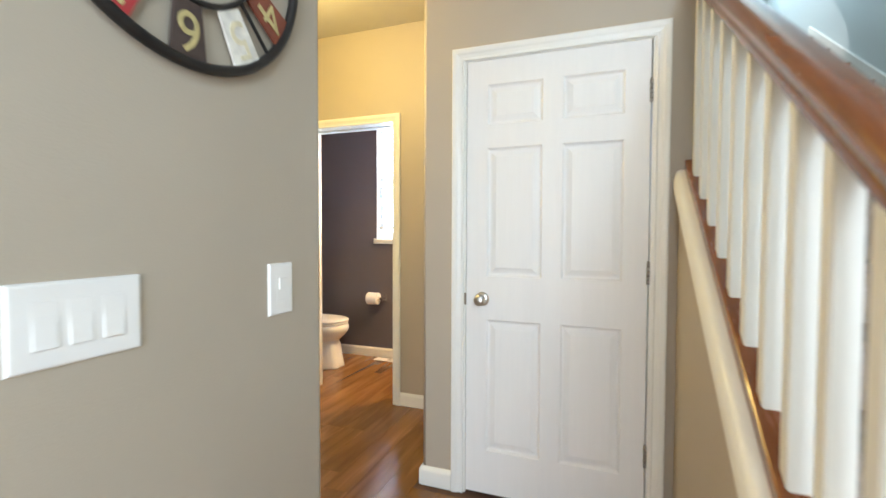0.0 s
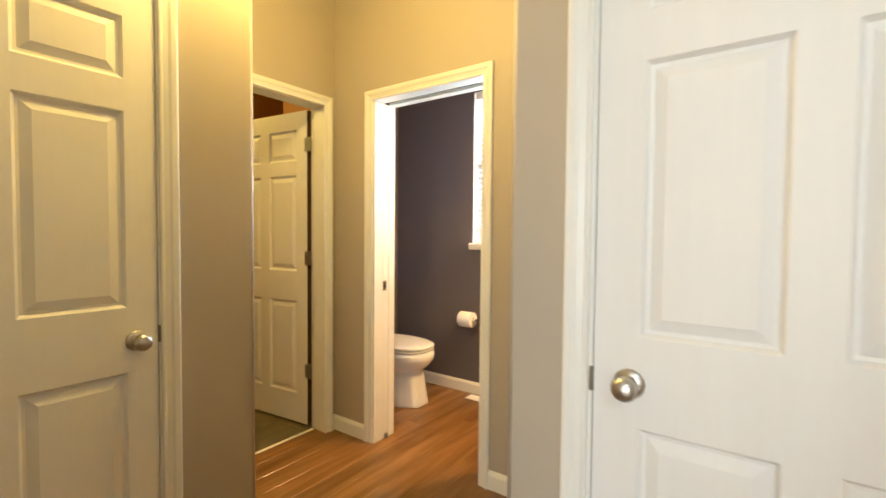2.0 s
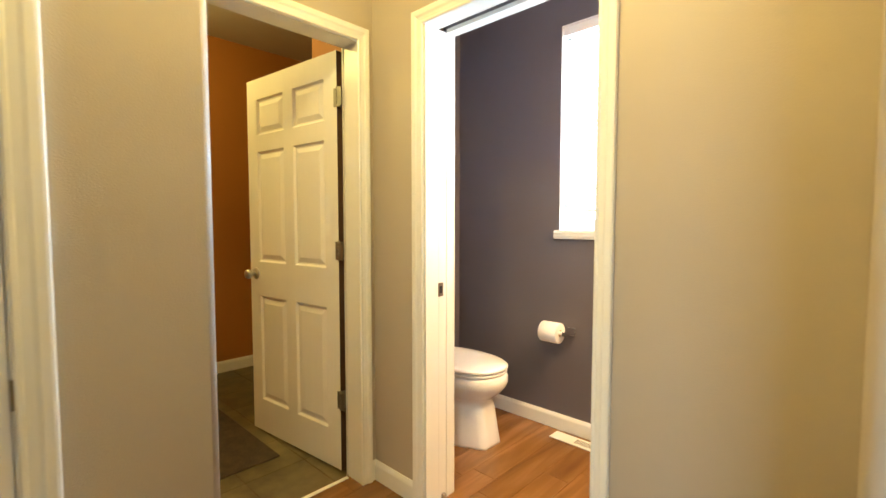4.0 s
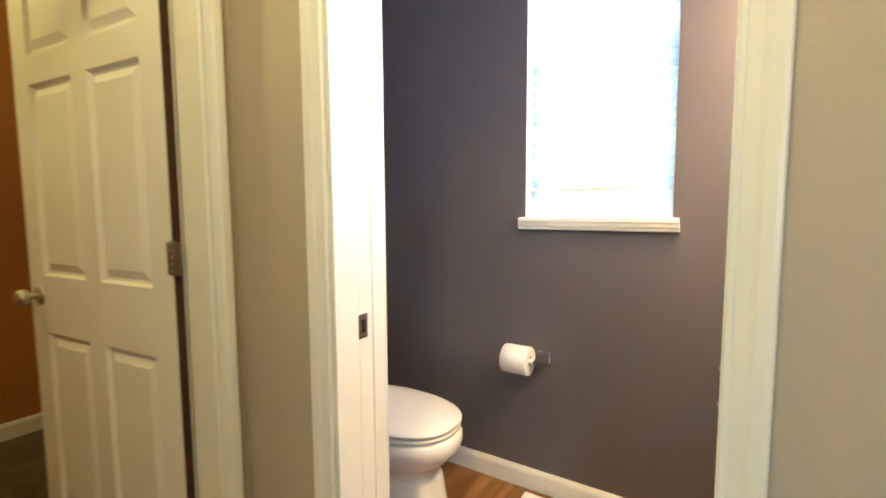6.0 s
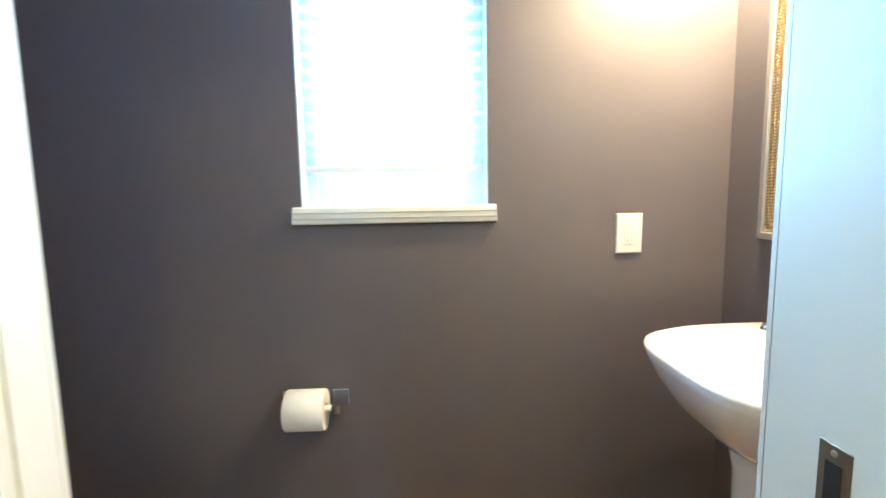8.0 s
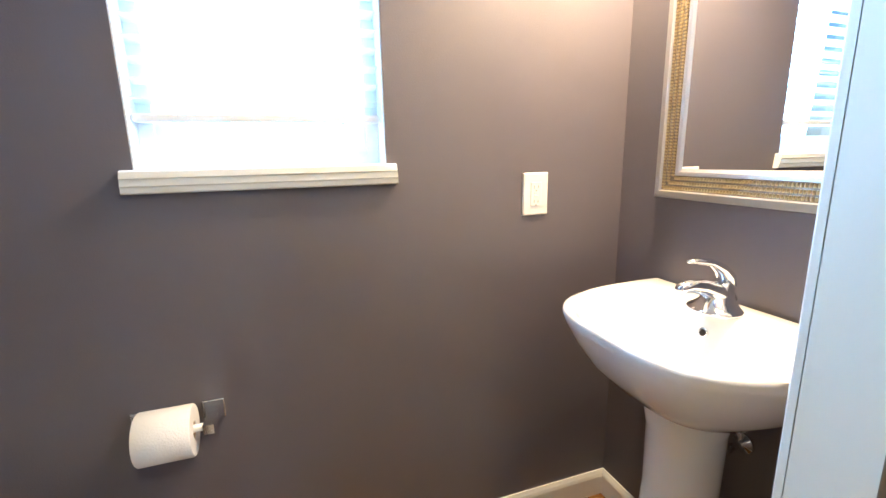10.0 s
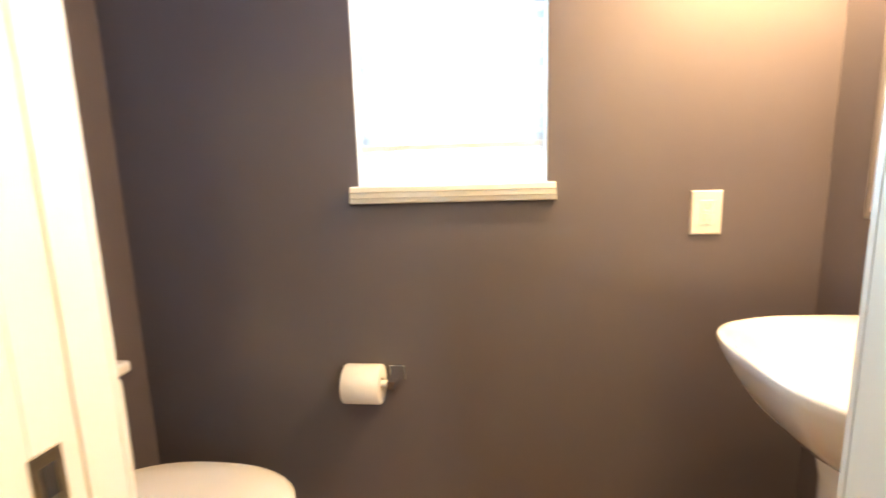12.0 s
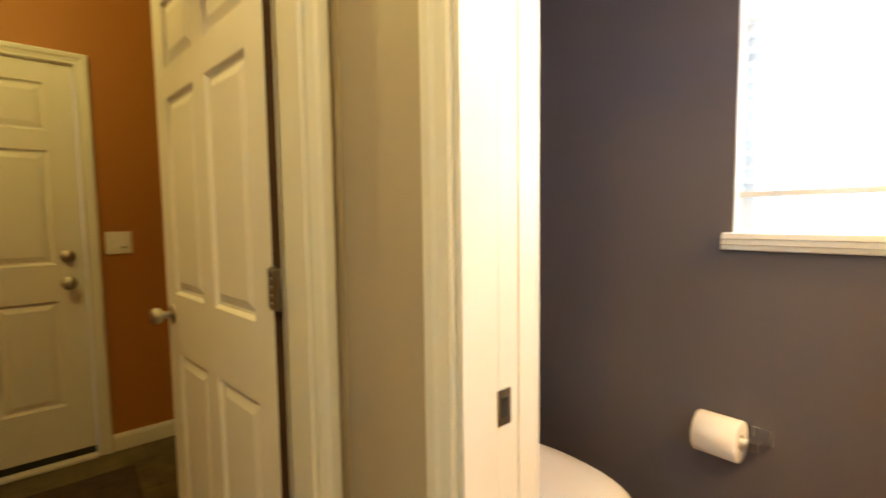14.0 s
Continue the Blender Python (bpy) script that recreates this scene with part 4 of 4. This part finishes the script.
def basin_ring(k, z, cx=0.0, n=56, p=3.0):
    """A half-round outline with a straight back; k scales it towards (cx, 0)."""
    pts = []
    for i in range(n):
        t = -math.pi / 2 + math.pi * i / (n - 9)
        if i < n - 8:
            c, sn = max(math.cos(t), 0), math.sin(t)
            x, y = 0.418 * c ** (2 / p), 0.285 * math.copysign(abs(sn) ** (2 / 3.4), sn)
        else:
            f = (i - (n - 9)) / 9
            x, y = 0.0, 0.285 * (1 - 2 * f)
        pts.append(Vector((cx + (x - cx) * k, y * k, z)))
    return pts


def dish(a, b, z, cx=0.25, n=56):
    pts = []
    for q in basin_ring(1, 0, 0.2, n):
        d = math.atan2(q.y / 0.285, (q.x - 0.2) / 0.24)
        pts.append(Vector((cx + a * math.cos(d), b * math.sin(d), z)))
    return pts


bm = bmesh.new()
outer = [basin_ring(0.31, 0.650, 0.17), basin_ring(0.39, 0.661, 0.17), basin_ring(0.60, 0.692, 0.165), basin_ring(0.795, 0.736, 0.135), basin_ring(0.922, 0.787, 0.08), basin_ring(0.985, 0.828, 0.02), basin_ring(1.0, 0.848, 0.0), basin_ring(0.993, 0.856, 0.05), basin_ring(0.965, 0.858, 0.15)]
inner = [dish(0.166, 0.252, 0.8565), dish(0.158, 0.243, 0.852), dish(0.150, 0.232, 0.843), dish(0.140, 0.214, 0.822), dish(0.124, 0.186, 0.786), dish(0.095, 0.135, 0.745), dish(0.05, 0.07, 0.722), dish(0.02, 0.02, 0.716)]
loft(bm, outer + inner)
bmesh.ops.recalc_face_normals(bm, faces=bm.faces[:])
part("basin", bm, M_CERAMIC, sink, "white ceramic basin", smooth=60)
bm = bmesh.new()
loft(bm, [[Vector((0.165 + a * math.cos(t), b * math.sin(t), z)) for t in (2 * math.pi * i / 36 for i in range(36))] for z, a, b in
          ((0, 0.122, 0.112), (0.02, 0.122, 0.112), (0.06, 0.108, 0.099), (0.20, 0.094, 0.086), (0.45, 0.086, 0.078), (0.60, 0.090, 0.081), (0.668, 0.102, 0.092))])
part("pedestal", bm, M_CERAMIC, sink, "white ceramic pedestal", smooth=50)
bm = bmesh.new()
lathe(bm, ((0.020, 0), (0.020, 0.003), (0.014, 0.004), (0.0005, 0.004)), 20, pose(0.25, 0, 0.717))
part("drain", bm, M_CHROME, sink, "chrome drain", smooth=40)
bm = bmesh.new()
lathe(bm, ((0.0125, 0), (0.0125, 0.002), (0.009, 0.003), (0.0005, 0.001)), 20, pose(0.119, -0.02, 0.808, 0, 72, 0))
ov = part("overflow_ring", bm, M_CHROME, sink, "chrome overflow ring", smooth=40)
bm = bmesh.new()
lathe(bm, ((0.008, 0.002), (0.008, 0.0034), (0.0005, 0.0035)), 16, pose(0.119, -0.02, 0.808, 0, 72, 0))
part("overflow_hole", bm, M_DARK, ov, "dark overflow hole")

tap = thing("faucet", pose(PX - 0.076, 3.025, 0.8575, 0, 0, 180), "chrome single-lever faucet on the sink deck", "faucet")
bm = bmesh.new()
loft(bm, [[Vector((0.026 - 0.35 * z + a * math.cos(t), b * math.sin(t), z)) for t in (2 * math.pi * i / 32 for i in range(32))] for z, a, b in ((0, 0.052, 0.060), (0.006, 0.052, 0.060), (0.011, 0.048, 0.050), (0.022, 0.044, 0.036), (0.040, 0.034, 0.027), (0.062, 0.024, 0.023), (0.068, 0.016, 0.018))])
part("body", bm, M_CHROME, tap, "chrome faucet body", smooth=60)
bm = bmesh.new()
tube(bm, [(-0.004, 0, 0.022), (0.030, 0, 0.044), (0.070, 0, 0.060), (0.106, 0, 0.066), (0.127, 0, 0.063), (0.134, 0, 0.054)], [0.030, 0.0265, 0.0205, 0.0165, 0.0145, 0.0125], 18, 0.85)
part("spout", bm, M_CHROME, tap, "chrome spout", smooth=60)
bm = bmesh.new()
tube(bm, [(-0.006, 0, 0.058), (0.000, 0, 0.078), (0.018, 0, 0.096), (0.052, 0, 0.114), (0.095, 0, 0.121), (0.114, 0, 0.121)], [0.023, 0.024, 0.0205, 0.0135, 0.0100, 0.006], 18, 0.6)
part("lever", bm, M_CHROME, tap, "chrome lever", smooth=60)
valve = thing("stop_valve", pose(PX, 2.985, 0.515, 0, 0, 180), "chrome stop valve on the wall below the sink", "valve")
bm = bmesh.new()
lathe(bm, ((0.026, 0), (0.024, 0.005), (0.010, 0.009), (0.008, 0.05), (0.012, 0.052), (0.012, 0.078), (0.0005, 0.079)), 20, pose(0, 0, 0, 0, 90, 0))
part("valve_body", bm, M_CHROME, valve, smooth=40)
bm = bmesh.new()
tube(bm, [(0.064, 0, 0.008), (0.064, 0.0, 0.06), (0.05, -0.01, 0.11), (0.045, -0.01, 0.150)], 0.005, 10)
part("supply_hose", bm, M_HINGE, valve, "braided steel supply hose", smooth=50)
bm = bmesh.new()
tube(bm, [(0.070, 0.0, 0), (0.098, 0.0, 0)], [0.006, 0.016], 10, 0.5)
part("handle", bm, M_CHROME, valve, smooth=50)
for y in (-0.055, -0.125):
    bm = bmesh.new()
    lathe(bm, ((0.020, 0), (0.024, 0.012), (0.024, 0.028), (0.016, 0.030)), 10, pose(0.07, y, 0.652))
    part("mounting_nut", bm, M_PLASTIC, sink, "white plastic mounting nut")

# ---------------------------------------------------------------- mirror
MY0, MY1, MZ0, MZ1 = 2.606, 3.306, 1.088, 1.985
mirror = thing("framed_mirror", pose(PX, (MY0 + MY1) / 2, MZ0, 0, 0, -90), "wall mirror in a silver frame with gold beading", "mirror")
HWM, HM = (MY1 - MY0) / 2, MZ1 - MZ0


def frame_ring(bm, profile):
    """A mitred frame; profile of (distance in from the outer edge, height off the wall)."""
    rows = []
    for u, v in profile:
        rows.append([bm.verts.new(p) for p in ((-HWM + u, -v, u), (HWM - u, -v, u), (HWM - u, -v, HM - u), (-HWM + u, -v, HM - u))])
    for a, b in zip(rows, rows[1:]):
        for i in range(4):
            j = (i + 1) % 4
            bm.faces.new((a[i], a[j], b[j], b[i]))
    bmesh.ops.recalc_face_normals(bm, faces=bm.faces[:])
    return bm


part("outer_frame", frame_ring(bmesh.new(), ((0, 0), (0, 0.022), (0.002, 0.025), (0.018, 0.027), (0.021, 0.020))), M_SILVER, mirror, "brushed silver outer lip")
part("bead_bed", frame_ring(bmesh.new(), ((0.021, 0.020), (0.060, 0.014))), M_BRASSY, mirror, "dark gold bed below the beads")
part("inner_frame", frame_ring(bmesh.new(), ((0.060, 0.014), (0.061, 0.019), (0.070, 0.018), (0.083, 0.009), (0.083, 0.004))), M_SILVER, mirror, "silver inner lip")
part("mirror_glass", boxes(((-HWM + 0.078, -0.006, 0.078), (HWM - 0.078, -0.002, HM - 0.078))), M_MIRROR, mirror, "bevelled mirror glass", m=pose(0, -0.004, 0, 0, 0, 0.7))


def beads(length, m):
    """Three rows of regular oval beads along one side of the frame."""
    verts, faces = [], []
    count = int(length / 0.0082)
    for row in range(3):
        for k in range(count):
            c = -length / 2 + (k + 0.5) * length / count
            u, v = 0.0275 + 0.013 * row, 0.0200 - 0.002 * row
            if abs(c) > length / 2 - 0.028 - 0.013 * row:
                continue
            base = len(verts)
            for i in range(1, 4):
                a = math.pi * i / 4
                for j in range(6):
                    b = 2 * math.pi * j / 6
                    verts.append((c + 0.0037 * math.sin(a) * math.cos(b), -v - 0.0042 * math.sin(a) * math.sin(b), u - 0.0061 * math.cos(a)))
            for i in range(2):
                for j in range(6):
                    faces.append((base + i * 6 + j, base + i * 6 + (j + 1) % 6, base + (i + 1) * 6 + (j + 1) % 6, base + (i + 1) * 6 + j))
            faces.append(tuple(base + j for j in range(6)))
            faces.append(tuple(base + 12 + j for j in reversed(range(6))))
    me = bpy.data.meshes.new("beading")
    me.from_pydata(verts, [], faces)
    me.polygons.foreach_set("use_smooth", [True] * len(me.polygons))
    me.materials.append(M_GOLD)
    ob = new("beading", me)
    ob.parent = mirror
    ob.matrix_basis = m
    tagged(ob, "rows of small gold beads", kind="stuff")


beads(2 * HWM, Matrix.Identity(4))
beads(2 * HWM, pose(0, 0, HM, 0, 180, 0))
beads(HM, pose(-HWM, 0, HM / 2, 0, 90, 0))
beads(HM, pose(HWM, 0, HM / 2, 0, -90, 0))

# ---------------------------------------------------------------- lamps
for name, x, y, label in (("ceiling_lamp", -1.46, 1.37, "round flush ceiling lamp of the passage"), ("ceiling_lamp", -3.45, 1.55, "round flush ceiling lamp of the mudroom")):
    lampfix = thing(name, pose(x, y, CEIL), label, "ceiling lamp", group="flush ceiling lamps")
    bm = bmesh.new()
    lathe(bm, ((0.0005, 0), (0.15, 0), (0.15, -0.02), (0.145, -0.03), (0.0005, -0.032)), 32)
    bmesh.ops.recalc_face_normals(bm, faces=bm.faces[:])
    part("pan", bm, M_NICKEL, lampfix, smooth=40)
    bm = bmesh.new()
    lathe(bm, ((0.02, -0.032), (0.02, -0.07), (0.012, -0.08)), 16)
    bmesh.ops.recalc_face_normals(bm, faces=bm.faces[:])
    part("socket", bm, M_PLASTIC, lampfix, smooth=40)
vl = thing("vanity_light", pose(PX, 3.0, 2.13, 0, 0, -90), "wall light bar above the mirror", "wall lamp")
part("back_plate", rbox((-0.25, -0.02, -0.03), (0.25, 0, 0.03), 0.005, 2), M_NICKEL, vl)
for x in (-0.20, 0.20):
    bm = bmesh.new()
    tube(bm, [(x, -0.02, 0), (x, -0.10, 0.02), (x, -0.145, 0.045)], 0.008, 10)
    part("arm", bm, M_NICKEL, vl)
    bm = bmesh.new()
    rings = [[Vector((x + r * math.cos(a), -0.148 + r * math.sin(a), z)) for a in (2 * math.pi * k / 24 for k in range(24))] for r, z in ((0.014, 0.075), (0.030, 0.070), (0.046, 0.045), (0.058, 0.005), (0.064, -0.045), (0.061, -0.045), (0.055, 0.004), (0.043, 0.042), (0.028, 0.066), (0.014, 0.070))]
    loft(bm, rings + [rings[0]], caps=False)
    bmesh.ops.recalc_face_normals(bm, faces=bm.faces[:])
    part("shade", bm, M_FROST, vl, "bell-shaped frosted shade", smooth=50)

# ---------------------------------------------------------------- mudroom floor and mat
solid("floor_mudroom", boxes(((FX - 0.1, 0.3, -0.03), (-2.44, 4.1, -0.004))), M_SUB, "grouted bed below the slate tiles", "floor", "structure")
mud_floor = bpy.data.objects["floor_mudroom"]
solid("mat", rbox((-4.24, 1.15, 0.0), (-2.86, 2.155, 0.010), 0.004, 2), M_MAT, "dark brown woven door mat on the tile floor", "door mat")
solid("threshold", rbox((-2.444, 1.50, 0.0), (-2.424, 2.290, 0.006), 0.002, 1), M_TRIM, "pale metal strip between tile and wood floor", "threshold", "structure")
# ground outside
solid("ground", boxes(((-300, -300, -0.6), (300, 300, -0.45))), M_LAWN, "lawn outside the house", "ground", "structure")

# ---------------------------------------------------------------- floors, last
floor = solid("floor", boxes(((-2.44, -3.2, -0.06), (1.6, WY + 0.1, -0.004)), ((-3.4, -3.2, -0.06), (-2.44, -0.3, -0.004))), M_SUB, "honey brown laminate plank floor", "floor", "structure")
floor2 = solid("floor_powder_west", boxes(((LX - 0.1, P0 + 0.05, -0.06), (-2.44, WY + 0.1, -0.004))), M_SUB, "honey brown laminate plank floor", "floor", "structure")


def piece(w, l, h, r):
    bm = bmesh.new()
    loft(bm, [[Vector(p) for p in ((-l / 2 + i, -w / 2 + i, z), (l / 2 - i, -w / 2 + i, z), (l / 2 - i, w / 2 - i, z), (-l / 2 + i, w / 2 - i, z))] for i, z in ((0, -h), (0, -r), (r, 0))])
    return bm


PW, PL = 0.137, 1.22
plank_mesh = finish("plank", piece(PW - 0.0012, PL - 0.0012, 0.004, 0.0011), M_PLANK)
rnd = random.Random(4)


def span(x):
    """How far the wood floor reaches along y at x."""
    if x > PX:
        return -3.2, 1.45
    if x > -2.47:
        return -3.2, WY
    return -3.2, -0.3


x = -1.36 - 15 * PW + PW / 2
while x < 1.6:
    lo, hi = span(x)
    runs = [(lo, hi)] + ([(P0 + 0.05, WY)] if LX - 0.06 < x <= -2.47 else [])
    for lo, hi in runs:
        y = lo - rnd.uniform(0, PL)
        while y < hi:
            a, b = max(y, lo), min(y + PL, hi)
            if b - a > 0.02:
                me = plank_mesh if b - a > PL - 0.001 else finish("plank", piece(PW - 0.0012, b - a - 0.0012, 0.004, 0.0011), M_PLANK)
                ob = new("plank", me)
                ob.parent = floor
                ob.matrix_basis = pose(x, (a + b) / 2, 0, 0, 0, 90)
            y += PL
    x += PW

TS = 0.305
tile_mesh = finish("tile", piece(TS - 0.004, TS - 0.004, 0.004, 0.0012), M_SLATE)
for i in range(8):
    for j in range(12):
        ob = new("tile", tile_mesh)
        ob.parent = mud_floor
        ob.matrix_basis = pose(-2.46 - TS / 2 - TS * i + 0.02, 0.4 + TS / 2 + TS * j, -0.0006)
